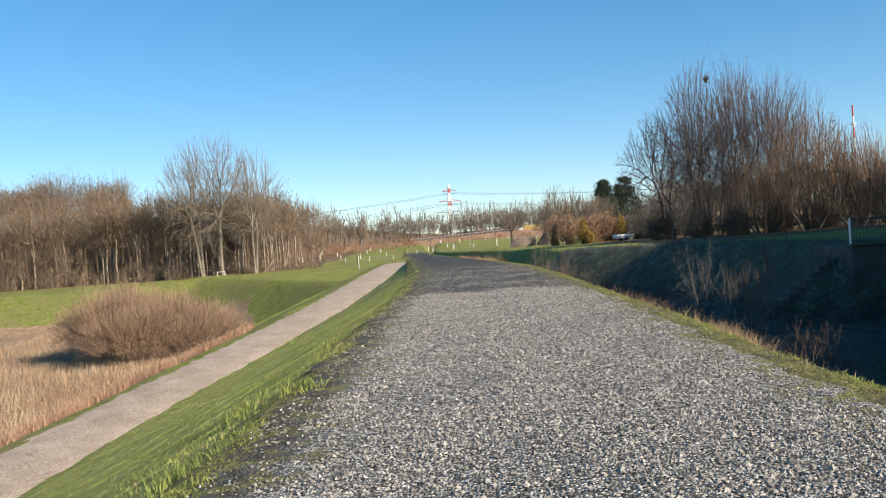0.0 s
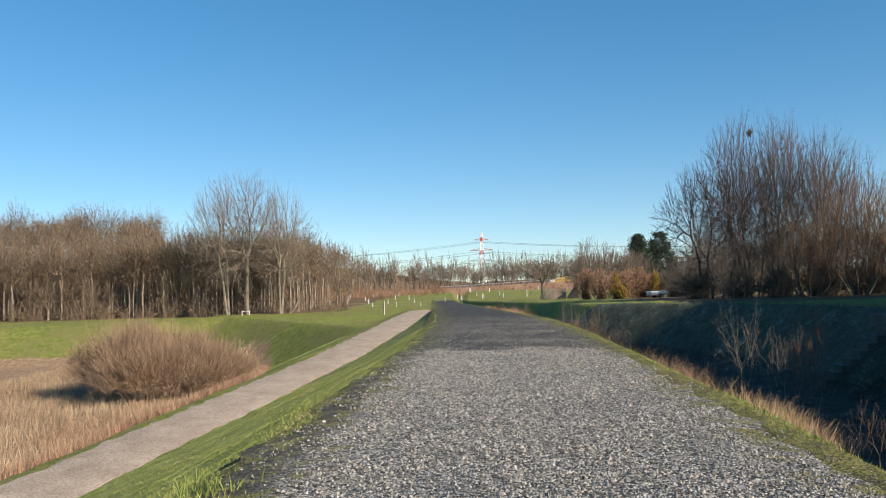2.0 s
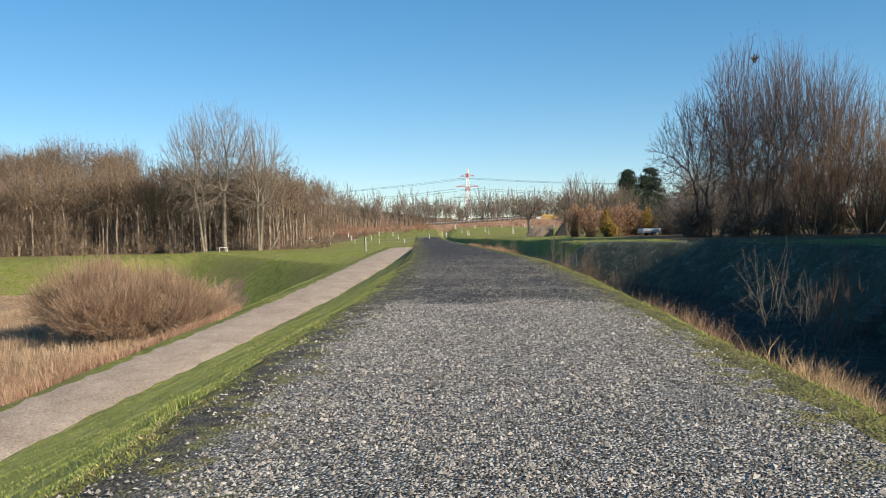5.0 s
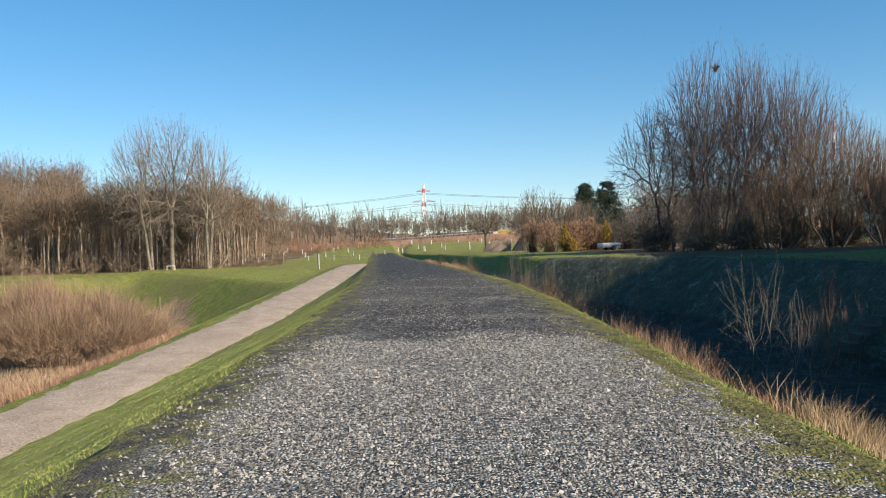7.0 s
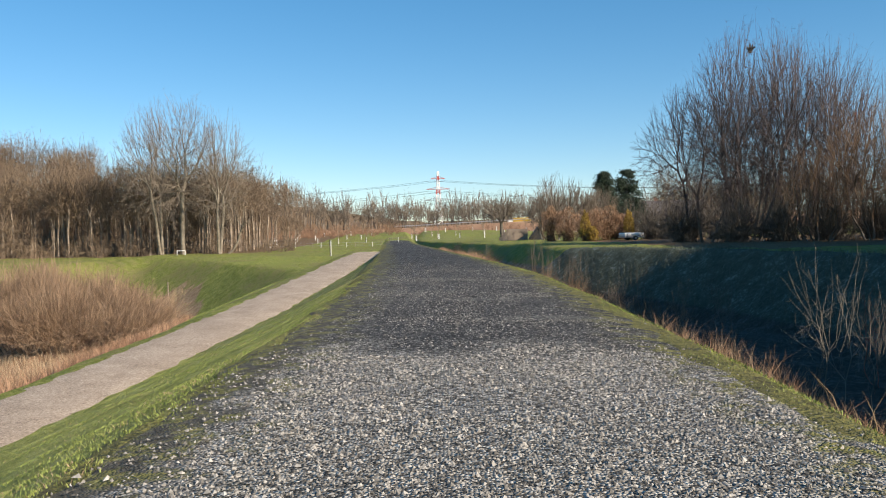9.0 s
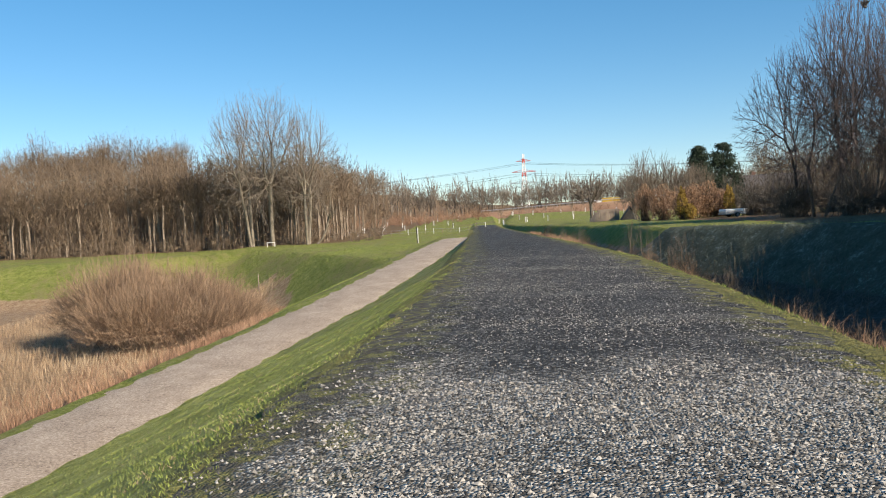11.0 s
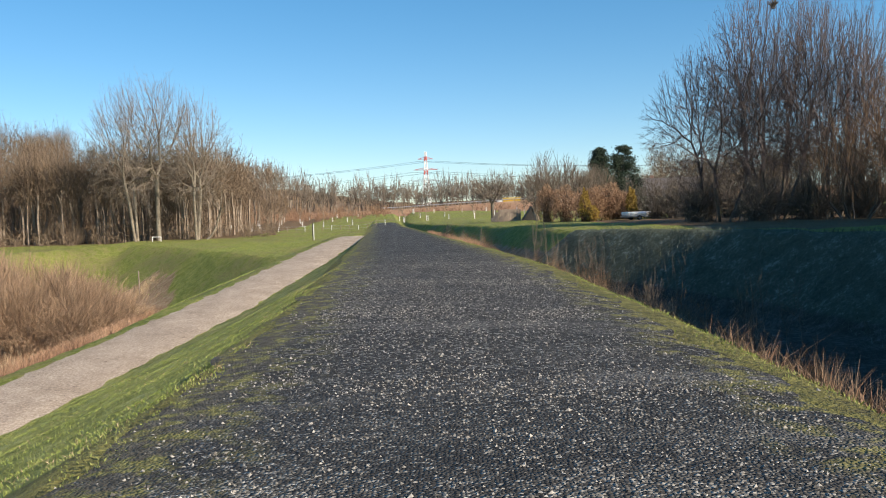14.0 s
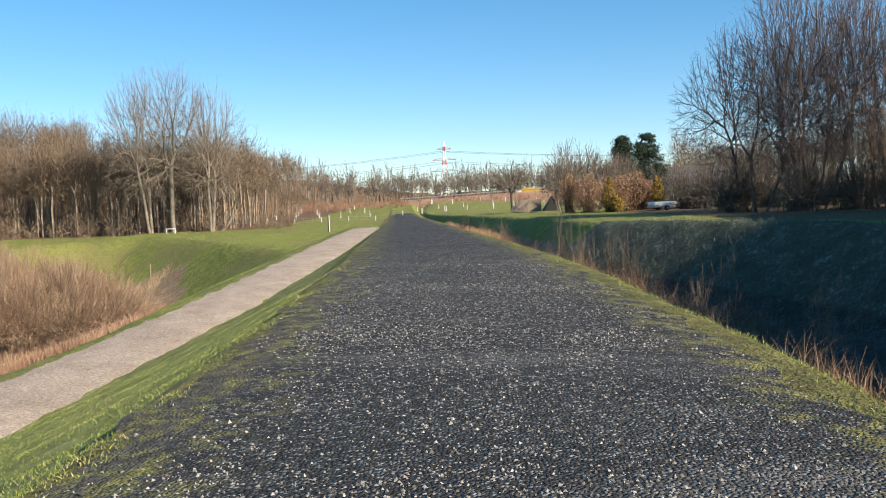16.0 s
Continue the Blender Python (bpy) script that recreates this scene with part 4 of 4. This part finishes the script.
    shrub("garden_shrub", x, y, "dense dark leafless garden shrub", rows, BARK_DARK, "dark shrubs by the gardens")
for k, (x, y, h, r) in enumerate(((13.6, 118, 8.6, 0.2), (17.8, 122, 7.4, 0.18), (11.6, 112, 6.0, 0.15), (20.5, 126, 7.0, 0.18))):
    rows, lev = crown_tree(130 + k, h, h * 0.42, 520, 0.12, 0.016, 3, 0.6, 0.2, 0.0, 3, 0.7, 1.0, 0.1, 0.42, 0.40)
    tree("garden_tree", x, y, "rounded leafless grey-brown tree by the gardens", rows, lev, BARK, TWIG, "bare garden trees")
rows, lev = crown_tree(140, 8.0, 3.9, 380, 0.3, 0.02, 1, fork=0.3, twigs=3, twig_len=0.8)
tree("lone_tree", 9.1, 154, "small spreading leafless tree standing alone", rows, lev, BARK_DARK, TWIG)


def shelter():
    """A dark ridge tent of boards beside a sloped timber screen."""
    x, y = 12.0, 124.0
    e = empty("ridge_hut", x, y, at(x, y), "small black ridge-roofed hut on the grass", "hut")
    part("front", prism([(-1.0, 0), (1.0, 0), (0, 1.55)], 1.8), TAR, e)
    for s in (-1, 1):
        part("roof_panel", prism([(s * 1.12, -0.05), (s * 1.2, 0.02), (0, 1.75), (0, 1.6)], 2.1), TIMBER if s > 0 else TAR, e)
    x = 8.9
    e = empty("timber_screen", x, y + 1, at(x, y + 1), "low brown timber wall with a sloped end", "screen")
    for k in range(12):
        h = 1.5 if k > 2 else 0.5 + 0.35 * k
        part("plank", box(0.30, 0.08, h, -1.75 + k * 0.315, 0, 0, 0.01), TIMBER, e)
    for k in (-1.3, 0, 1.5):
        part("post", box(0.12, 0.12, 1.55, k, 0.1, 0, 0.01), TIMBER, e)


shelter()


def headwall():
    """Concrete wall with a railing and steps on the far bank."""
    w = part("retaining_wall", box(14.0, 0.5, 3.2, 21.9, 33.3, -3.2, 0.04), CONCRETE)
    tagged(w, "concrete retaining wall in the ditch bank, coloured dark for shade", "wall", kind="structure")
    part("side_wall", box(0.5, 3.0, 3.2, 15.15, 35.06, -3.2, 0.04), CONCRETE, w)
    part("coping", box(14.1, 0.62, 0.10, 21.9, 33.3, 0.003, 0.02), CONCRETE, w)
    e = empty("railing", 15.0, 33.3, 0.10, "dark steel railing with upright bars on a wall", "railing")
    for k in range(7):
        part("post", cylinder(0.045 if k == 0 else 0.035, 1.0, k * 1.9, 0, 0, 8), RAIL_DARK if k else WHITE, e, "" if k else "pale end post")
    part("top_rail", cylinder(0.03, 11.6, 5.7, 0, 0.97, 8, along="x"), RAIL_DARK, e)
    part("bottom_rail", cylinder(0.02, 11.4, 5.7, 0, 0.12, 8, along="x"), RAIL_DARK, e)
    for k in range(88):
        part("bar", cylinder(0.011, 0.86, 0.13 + k * 0.13, 0, 0.12, 5), RAIL_DARK, e)
    s = empty("steps", 13.4, 34.4, at(13.4, 34.4), "dark concrete steps running down the ditch bank", "steps")
    z0 = at(13.4, 34.4)
    for k in range(7):
        x = 14.55 - k * 0.31
        part("step", box(0.42, 0.8, 0.30, x - 13.4, 0, at(x, 34.4) - z0 - 0.13, 0.01), CONCRETE, s)


headwall()


def mound_trees():
    """Young trees in white guards on the low hill, a stake fence and the marker post."""
    rr = random.Random(8)
    guard = empty("young_tree", 0, 0, 0, "newly planted young tree in a white trunk guard", "young tree", "young trees on the hill")
    rows, lev = grow(151, 3.6, 0.04, 2, (7, 4), (35, 40), (0.4, 0.5), up=0.3, bare=0.45, thin=0.02)
    add("stem", tubes(rows, 4), BARK, guard)
    part("trunk_guard", cylinder(0.075, 1.15, 0, 0, 0, 8), WHITE, guard)
    part("stake", cylinder(0.04, 1.9, 0.3, 0, 0, 6), TIMBER, guard)
    first = True
    for row, (y, x0, x1, n) in enumerate(((204, -50, 8, 12), (226, -56, 26, 15), (246, -40, 34, 12))):
        for k in range(n):
            x = x0 + (x1 - x0) * k / (n - 1) + rr.uniform(-1.2, 1.2)
            yy = y + rr.uniform(-3, 3)
            if abs(x - float(road_x(yy))) < 3.5:
                x += 7
            m = pose(x, yy, at(x, yy), 0, 0, rr.uniform(0, 360))
            if first:
                guard.matrix_basis = m
                first = False
            else:
                copy_thing(guard, m)
    e = empty("marker_post", -15.9, 129, at(-15.9, 129), "white marker post with a dark back", "post")
    part("board", box(0.09, 0.06, 2.1, 0, 0, 0, 0.01), WHITE, e)
    part("back_post", box(0.10, 0.10, 2.2, -0.14, 0.04, 0, 0.01), TAR, e)
    e = empty("goal_frame", -41.0, 149 - 6.0, at(-41, 143), "small white goal frame on the meadow", "goal")
    part("crossbar", cylinder(0.05, 1.3, 0, 0, 0.72, 8, along="x"), WHITE, e)
    for s in (-0.62, 0.62):
        part("upright", cylinder(0.05, 0.72, s, 0, 0, 8), WHITE, e)
    e = empty("stake", -31.5, 108, at(-31.5, 108), "thin pale wooden stake with dry grass at its foot", "stake")
    part("pole", cylinder(0.07, 2.6, 0, 0, -0.1, 7, 0.05), TIMBER, e)
    f = empty("wire_fence", -26, 176, 0, "low wire fence with pale stakes along the meadow", "fence")
    pts = []
    for k in range(22):
        x = -44 + k * 1.65
        y = 176 - 0.1 * k
        z = at(x, y)
        pts.append(Vector((x + 26, y - 176, z)))
        part("post", cylinder(0.05, 1.0, x + 26, y - 176, z - 0.05, 6), WHITE if k % 3 == 0 else TIMBER, f)
    for h in (0.35, 0.85):
        part("wire", tubes_bm([(*(a + Vector((0, 0, h))), *(b + Vector((0, 0, h))), 0.015, 0.015) for a, b in zip(pts, pts[1:])]), GREY_METAL, f)


def tubes_bm(rows, sides=4):
    v, f = tubes(rows, sides)
    me = bpy.data.meshes.new("wire")
    me.from_pydata(v.tolist(), [], f.tolist())
    bm = bmesh.new()
    bm.from_mesh(me)
    bpy.data.meshes.remove(me)
    return bm


mound_trees()


def motorway():
    """The motorway's bank, carriageway, guard rail and a lorry."""
    xs = np.linspace(-120, 260, 96)
    prof = [(-16, -5.0), (-4, -0.25), (-2.5, 0.0), (14, 0.0), (24, -5)]
    X = np.repeat(xs[:, None], len(prof), 1)
    H = np.interp(xs, [-120, -40, -13, 32, 120, 260], [0.5, 0.9, 1.3, 3.2, 5.0, 6.0])
    Y = 332 + np.array([p[0] for p in prof])[None, :] + 0 * X
    Z = H[:, None] + np.array([p[1] for p in prof])[None, :]
    ob = mesh_object("motorway_bank", np.stack([X, Y, Z], -1).reshape(-1, 3), grid_faces(len(prof), len(xs))[:, ::-1], MOUND_SCRUB)
    tagged(ob, "brown overgrown motorway bank", "bank", kind="structure")
    rail = empty("guard_rail", 0, 329, 0, "long pale steel guard rail along the motorway", "guard rail")
    rows = [(xs[k], 0, H[k] + 0.75, xs[k + 1], 0, H[k + 1] + 0.75, 0.17, 0.17) for k in range(25, 80)]
    part("rail", tubes_bm(rows, 4), GREY_METAL, rail)
    for k in range(25, 80):
        part("post", box(0.14, 0.1, 0.8, xs[k], 0.2, H[k] - 0.05, 0.0), GREY_METAL, rail)
    hz = lambda x: float(np.interp(x, xs, H))
    lorry(27.0, 336, hz(27.0) - 2.3, 175, YELLOW, "yellow lorry on the motorway", 6.5)


motorway()


def pylon(x, y, z, h):
    e = empty("pylon", x, y, z, "red and white lattice electricity pylon", "pylon")
    width = lambda t: 2.6 * (1 - t) ** 1.3 + 0.35
    bands = [[] for _ in range(5)]
    steps = 14
    for k in range(steps):
        t0, t1 = k / steps, (k + 1) / steps
        a, b = width(t0), width(t1)
        for s in range(4):
            c = [(1, 1), (-1, 1), (-1, -1), (1, -1)]
            p, q = c[s], c[(s + 1) % 4]
            dest = bands[0 if k < 9 else 1 if k == 9 else 2 if k < 12 else 3 if k == 12 else 4]
            dest.append((p[0] * a, p[1] * a, t0 * h, p[0] * b, p[1] * b, t1 * h, 0.26, 0.26))
            dest.append((p[0] * a, p[1] * a, t0 * h, q[0] * b, q[1] * b, t1 * h, 0.16, 0.16))
            dest.append((q[0] * a, q[1] * a, t0 * h, p[0] * b, p[1] * b, t1 * h, 0.16, 0.16))
    for k, rows in enumerate(bands):
        part("red_band" if k % 2 else "lattice", tubes_bm(rows, 4), RED_PAINT if k % 2 else WHITE, e, "red painted lattice band" if k % 2 else "")
    for zz, half in ((31.5, 4.0), (25.6, 6.5), (19.5, 8.0)):
        arm = [(-half, 0, zz, half, 0, zz, 0.16, 0.16), (-half, 0, zz, 0, 0, zz + 1.3, 0.1, 0.1), (half, 0, zz, 0, 0, zz + 1.3, 0.1, 0.1)]
        part("cross_arm", tubes_bm(arm, 4), RED_PAINT if zz > 25 else GREY_METAL, e)
        for s in (-1, 1):
            for k in (-1, 1):
                pts = []
                for q in range(25):
                    t = q / 24
                    pts.append(Vector((s * half + k * 320 * t, -k * 60 * t, zz - 1.2 + 4 * 9.0 * (t * t - t) + 4 * t)))
                part("cable", tubes_bm([(*a, *b, 0.07, 0.07) for a, b in zip(pts, pts[1:])], 3), RUBBER, e)


pylon(-5.6, 490, -3.0, 35.5)


def mast():
    e = empty("radio_mast", 185, 400, 0, "slim red and white radio mast above the trees", "mast")
    for k in range(10):
        part("section", cylinder(0.4, 5.0, 0, 0, k * 5.0, 6, 0.36), RED_PAINT if k % 2 else WHITE, e)
    part("platform", cylinder(1.2, 0.6, 0, 0, 41, 10), WHITE, e)


mast()

# ---------------------------------------------------------------- the ditch
U, Y = np.meshgrid(np.linspace(-0.5, 0.5, 5), np.arange(-30, 58, 1.0))
CX = road_x(Y) + 6.7 + 0.35 * np.sin(Y * 0.21) + 0.2 * np.sin(Y * 0.6)
ob = mesh_object("water", np.stack([CX + U, Y, 0 * Y - 2.62], -1).reshape(-1, 3), grid_faces(5, 88), WATER, smooth=True)
tagged(ob, "narrow dark stream in the ditch", "water", kind="structure")


def sapling(x, y, h, seed, mat_, label, name="sapling", stems=2, group="saplings in the ditch", spread=0.26, thin=0.0023):
    rows, lev = crown_tree(seed, h, h * spread, 45 * stems, 0.06, thin, stems, 0.3, 0.16, 0.0, 3, h * 0.06, 1.0, 0.1, 0.55, 0.44, (0.24, 0.38), 0.3)
    tree(name, x, y, label, rows, lev, mat_[0], mat_[1], group, 0, category="sapling")


PALE = (SAPLING_BARK, TWIG_TALL)
DULL = (BARK, TWIG)
REDDISH = (TWIG_RED, TWIG_RED)
sapling(7.7, 28.4, 4.2, 201, (SAPLING_BARK, SAPLING_BARK), "pale forked leafless sapling growing in the ditch", stems=2)
sapling(8.9, 28.9, 3.0, 202, PALE, "thin leafless sapling growing in the ditch")
sapling(9.4, 28.2, 3.2, 203, (BARK, TWIG_RUST), "thin brown leafless sapling growing in the ditch", stems=3)
sapling(12.2, 34.4, 3.9, 204, REDDISH, "red-stemmed leafless birch sapling on the ditch bank", stems=2, spread=0.12)
sapling(11.3, 33.6, 3.0, 205, REDDISH, "red-twigged leafless sapling on the ditch bank", stems=4)
sapling(9.1, 38.9, 2.8, 206, DULL, "slim leafless sapling by the stream")
sapling(6.6, 35.0, 2.4, 207, DULL, "slim leafless sapling by the stream")
sapling(10.4, 44.3, 3.0, 208, DULL, "slim leafless sapling by the stream", stems=1)
sapling(7.0, 41.5, 2.8, 209, DULL, "slim leafless sapling by the stream", stems=2)
sapling(6.2, 49.0, 3.4, 210, DULL, "slim leafless sapling by the stream", stems=2)
sapling(5.6, 55.5, 3.2, 211, DULL, "dull brown thin leafless sapling by the stream", stems=3, spread=0.15)
sapling(5.0, 57.5, 3.6, 212, DULL, "dull brown thin leafless sapling by the stream", stems=3, spread=0.15)
sapling(6.2, 53.0, 3.0, 213, DULL, "dull brown thin leafless sapling by the stream", stems=2, spread=0.15)
sapling(8.6, 21.5, 1.8, 214, (BARK, TWIG_RUST), "low brown leafless sapling growing in the ditch", stems=3, spread=0.5)
sapling(10.5, 18.5, 1.8, 215, (BARK, TWIG_RUST), "low brown leafless sapling growing in the ditch", stems=3, spread=0.5)

rnd = random.Random(17)
HERB = [bush_rows(220 + k, 0.42, 0.85, 34, 4, 0.003, 0.005, 0.5) for k in range(3)]
HERB_MESH = [spikes(r) for r in HERB]
HERB_DATA = None
for k in range(90):
    y = rnd.uniform(28, 82)
    lat = rnd.uniform(5.2, 7.2) if y < 58 else rnd.uniform(3.6, 5.2)
    x = float(road_x(y)) + lat
    e = empty("withered_herb", x, y, at(x, y), "withered rust-brown herb stems on the ditch slope", "dead plant", "withered herbs in the ditch", rnd.uniform(0, 360))
    if HERB_DATA is None or len(HERB_DATA) < 3:
        HERB_DATA = (HERB_DATA or []) + [add("stem", HERB_MESH[len(HERB_DATA or [])], TWIG_RUST if k else TWIG, e).data]
    else:
        s = new("stem", HERB_DATA[k % 3])
        s.parent = e
        s.scale = (1, 1, rnd.uniform(0.8, 1.6))

# ---------------------------------------------------------------- grass, reeds, chippings
rng = np.random.default_rng(9)


def grass_patch(name, n, xs, ys, height, width, mat_, label, keep=None, lean=0.35):
    x, y = xs(rng, n), ys(rng, n)
    x = x + road_x(y)
    if keep is not None:
        k = keep(x, y)
        x, y = x[k], y[k]
    b = np.stack([x, y, land(x, y, False) - 0.01], -1)
    v, f = blades(b, height, width, rng, lean)
    tagged(mesh_object(name, v, f, mat_), label, "grass", kind="stuff")


def nearer(a, b, p=2.0):
    return lambda g, n: a + (b - a) * g.random(n) ** p


def off_track(x, y):
    return (np.abs(x - track_x(y)) > TRACK_HALF + 0.05) & (x > -22)


def off_far(x, y):
    return np.abs(x - track_x(y)) > TRACK_HALF + 0.1


def clumped(x, y):
    return off_track(x, y) & (np.sin(x * 2.1 + 1.7 * np.sin(y * 1.3)) * np.sin(y * 1.7 + x) > 0.15)


def ragged(x, y):
    u = x - road_x(y)
    edge = 0.35 * np.sin(y * 0.9 + np.sin(y * 2.3)) + 0.2 * np.sin(y * 3.7 + x)
    return off_track(x, y) & (np.abs(u) > 2.6 + edge)


grass_patch("grass", 150000, lambda g, n: -2.2 - 9.0 * g.random(n) ** 1.1, nearer(4, 40, 1.4), 0.034, 0.008, BLADE, "short green winter grass on the dike's flank", ragged, 0.6)
grass_patch("grass", 16000, lambda g, n: -2.3 - 7.0 * g.random(n) ** 1.6, nearer(3, 50, 1.5), 0.045, 0.006, STRAW, "pale dry grass among the green", lambda x, y: clumped(x, y) & ragged(x, y), 0.9)
grass_patch("grass", 26000, lambda g, n: -1.6 - 1.2 * g.random(n) ** 0.7, nearer(4, 55, 1.3), 0.020, 0.008, BLADE, "mossy grass spreading into the road's edge", lambda x, y: np.sin(x * 3.1 + 1.9 * np.sin(y * 1.1)) * np.sin(y * 1.45 + x) + 0.35 * np.sin(x * 9 + y * 6) > -0.05, 0.9)
grass_patch("grass", 20000, lambda g, n: 2.3 + 0.95 * g.random(n) ** 0.7, nearer(4, 62, 1.3), 0.04, 0.008, BLADE, "short grass along the ditch edge", lambda x, y: ragged(x, y), 0.7)
grass_patch("grass", 900, lambda g, n: 2.7 + 0.8 * g.random(n), nearer(6, 62, 1.3), 0.08, 0.006, STRAW, "dry straw-coloured grass along the ditch edge", lambda x, y: np.sin(y * 1.9 + 2 * np.sin(y * 0.7)) > 0.1, 0.6)
grass_patch("reeds", 60000, lambda g, n: -14.5 - 34 * g.random(n) ** 1.3, lambda g, n: 14 + 92 * g.random(n), 0.75, 0.026, REED, "pale dry reeds in the lowland", lambda x, y: (x < reed_line(y) - 4.5 + 1.5 * np.sin(y * 0.4)) & (np.hypot(x + 29, y - 77) > 5) & (land(x, y) < -4.4), 0.35)
grass_patch("sedge", 42000, lambda g, n: -13.5 - 14 * g.random(n) ** 1.3, lambda g, n: 14 + 70 * g.random(n), 0.5, 0.022, RUSH, "rust-brown sedge at the edge of the reeds", lambda x, y: (x < reed_line(y) + 0.3 * np.sin(y)) & (land(x, y) < -2.5) & (np.sin(x * 0.5 + 2) * np.sin(y * 0.33 + x * 0.2) > -0.8), 0.45)
grass_patch("grass", 30000, lambda g, n: -10 - 34 * g.random(n), lambda g, n: 68 + 62 * g.random(n), 0.10, 0.03, BLADE, "rough green grass on the meadow's slope", lambda x, y: ((x > reed_line(y)) | (y > 92)) & off_far(x, y), 0.7)
grass_patch("sedge", 9000, lambda g, n: 5.2 + 6.0 * g.random(n), nearer(12, 60, 1.2), 0.22, 0.010, BARK_DARK, "dark withered sedge in the ditch", lambda x, y: (land(x, y) < -2.3) & (np.sin(x * 1.3 + y * 0.7) * np.sin(y * 0.9 - x) > -0.1), 0.6)
grass_patch("shaded_frost_grass", 30000, lambda g, n: 7.2 + 10.5 * g.random(n), nearer(14, 62, 1.2), 0.20, 0.014, FROST_SHADED, "frosty blue-green grass, darkened for the bank's shade", lambda x, y: (x < bank_x(y) + 1.0) & (land(x, y) > -2.6), 0.6)
grass_patch("dry_grass", 9000, lambda g, n: 5.0 + 1.9 * g.random(n), nearer(27, 62, 1.0), 0.75, 0.011, TWIG_WILLOW, "brown withered grass along the stream", lambda x, y: np.sin(x * 2.3 + y * 1.1) * np.sin(y * 0.8 - x) > 0.05, 0.4)
grass_patch("dry_grass", 7000, lambda g, n: 3.2 + 1.6 * g.random(n), lambda g, n: 58 + 42 * g.random(n), 0.45, 0.02, RUSH, "tall tawny grass filling the shallow end of the ditch", None, 0.2)


def tuft(x, y, h, n, label, seed, spread=0.25, mat_=STRAW):
    g = np.random.default_rng(seed)
    b = np.stack([g.normal(0, spread, n), g.normal(0, spread, n), np.zeros(n) - 0.03], -1)
    b[:, 2] = land(x + b[:, 0], y + b[:, 1], False) - at(x, y) - 0.03
    e = empty("grass_tuft", x, y, at(x, y), label, "grass tuft", "dry tufts by the ditch")
    v, f = blades(b, h, 0.012, g, 0.35)
    tagged(add("blade_clump", (v, f), mat_, e), kind="stuff")


for k, (x, y, h, n, s) in enumerate(((7.2, 22.6, 0.72, 2400, 0.50), (6.7, 21.4, 0.46, 900, 0.45), (6.3, 24.0, 0.42, 300, 0.3), (8.0, 24.4, 0.5, 350, 0.4), (5.6, 19.4, 0.4, 250, 0.3), (6.0, 26.4, 0.5, 220, 0.3), (6.2, 29.5, 0.6, 160, 0.3), (6.0, 32.4, 0.5, 160, 0.3), (6.2, 30.8, 0.45, 140, 0.25))):
    tuft(x, y, h, n, "tuft of bleached dry grass on the ditch edge", 300 + k, s, STRAW if y < 23 else RUSH)
for k, (x, y) in enumerate(((-1.75, 8.6), (-2.3, 6.4), (-2.6, 9.5), (-3.2, 12.0), (-2.5, 15.0))):
    tuft(x, y, 0.16, 120, "low green grass tuft on the verge", 330 + k, 0.14, BLADE)
tuft(-31.5, 108, 1.3, 500, "pale dry grass round the foot of a stake", 350, 1.1)


def chippings():
    n = 170000
    y = 2.5 + 43.5 * rng.random(n) ** 1.45
    u = rng.uniform(-2.6, 2.7, n)
    thin = np.where(y + 0.5 * np.sin(u * 2.3 + y) > 21.3, 0.34 + 0.42 * np.clip(np.sin(y * 1.35 + 0.6 * np.sin(u)), 0, 1) ** 3, 1.0)
    thin = thin * np.clip((46 - y) / 16, 0, 1)
    patch = np.sin(1.1 * y + np.sin(2.3 * u)) * np.sin(0.7 * y - 1.9 * u + 1.0) + 0.3 * np.sin(3.1 * y + 2.7 * u)
    thin = thin * np.where(patch > 0.5, 0.45, 1.0)
    k = (rng.random(n) < thin) & (np.abs(u + 0.12 * np.sin(y * 2) + 0.1 * np.sin(y * 5.1)) + 0.25 * rng.random(n) < np.where(u < 0, 1.9, 2.2) + np.where(rng.random(n) < 0.22, 0.5, 0.0))
    y, u = y[k], u[k]
    n = len(y)
    z = np.where(np.abs(u) < HALF - 0.1, road_z(y) + 0.035 + 0.05 * (1 - (u / HALF) ** 2) - 0.05, land(road_x(y) + u, y, False) - 0.005)
    size = rng.uniform(0.005, 0.0135, n) * np.where(y > 22, 0.75, 1.0) * np.where(rng.random(n) < 0.05, 1.5, 1.0)
    cap = np.array([(1, 0, -0.3), (-1, 0, -0.3), (0, 1, -0.3), (0, -1, -0.3), (0, 0, 0.9)], float)
    v = cap[None] * size[:, None, None] * rng.uniform(0.6, 1.4, (n, 5, 1)) * np.array([1.25, 1, 0.85])
    v = v + rng.normal(0, 0.25, (n, 5, 3)) * size[:, None, None]
    a = rng.uniform(0, 6.283, n)
    c, s = np.cos(a)[:, None], np.sin(a)[:, None]
    v = np.stack([v[..., 0] * c - v[..., 1] * s, v[..., 0] * s + v[..., 1] * c, v[..., 2]], -1)
    v = v + np.stack([road_x(y) + u, y, z + size * 0.35], -1)[:, None]
    f = np.array([(0, 2, 4), (2, 1, 4), (1, 3, 4), (3, 0, 4)])
    faces = (f[None] + np.arange(n)[:, None, None] * 5).reshape(-1, 3)
    tagged(mesh_object("chippings", v.reshape(-1, 3), faces, STONE), "loose angular grey stone chippings on the road", "gravel", kind="stuff")


chippings()
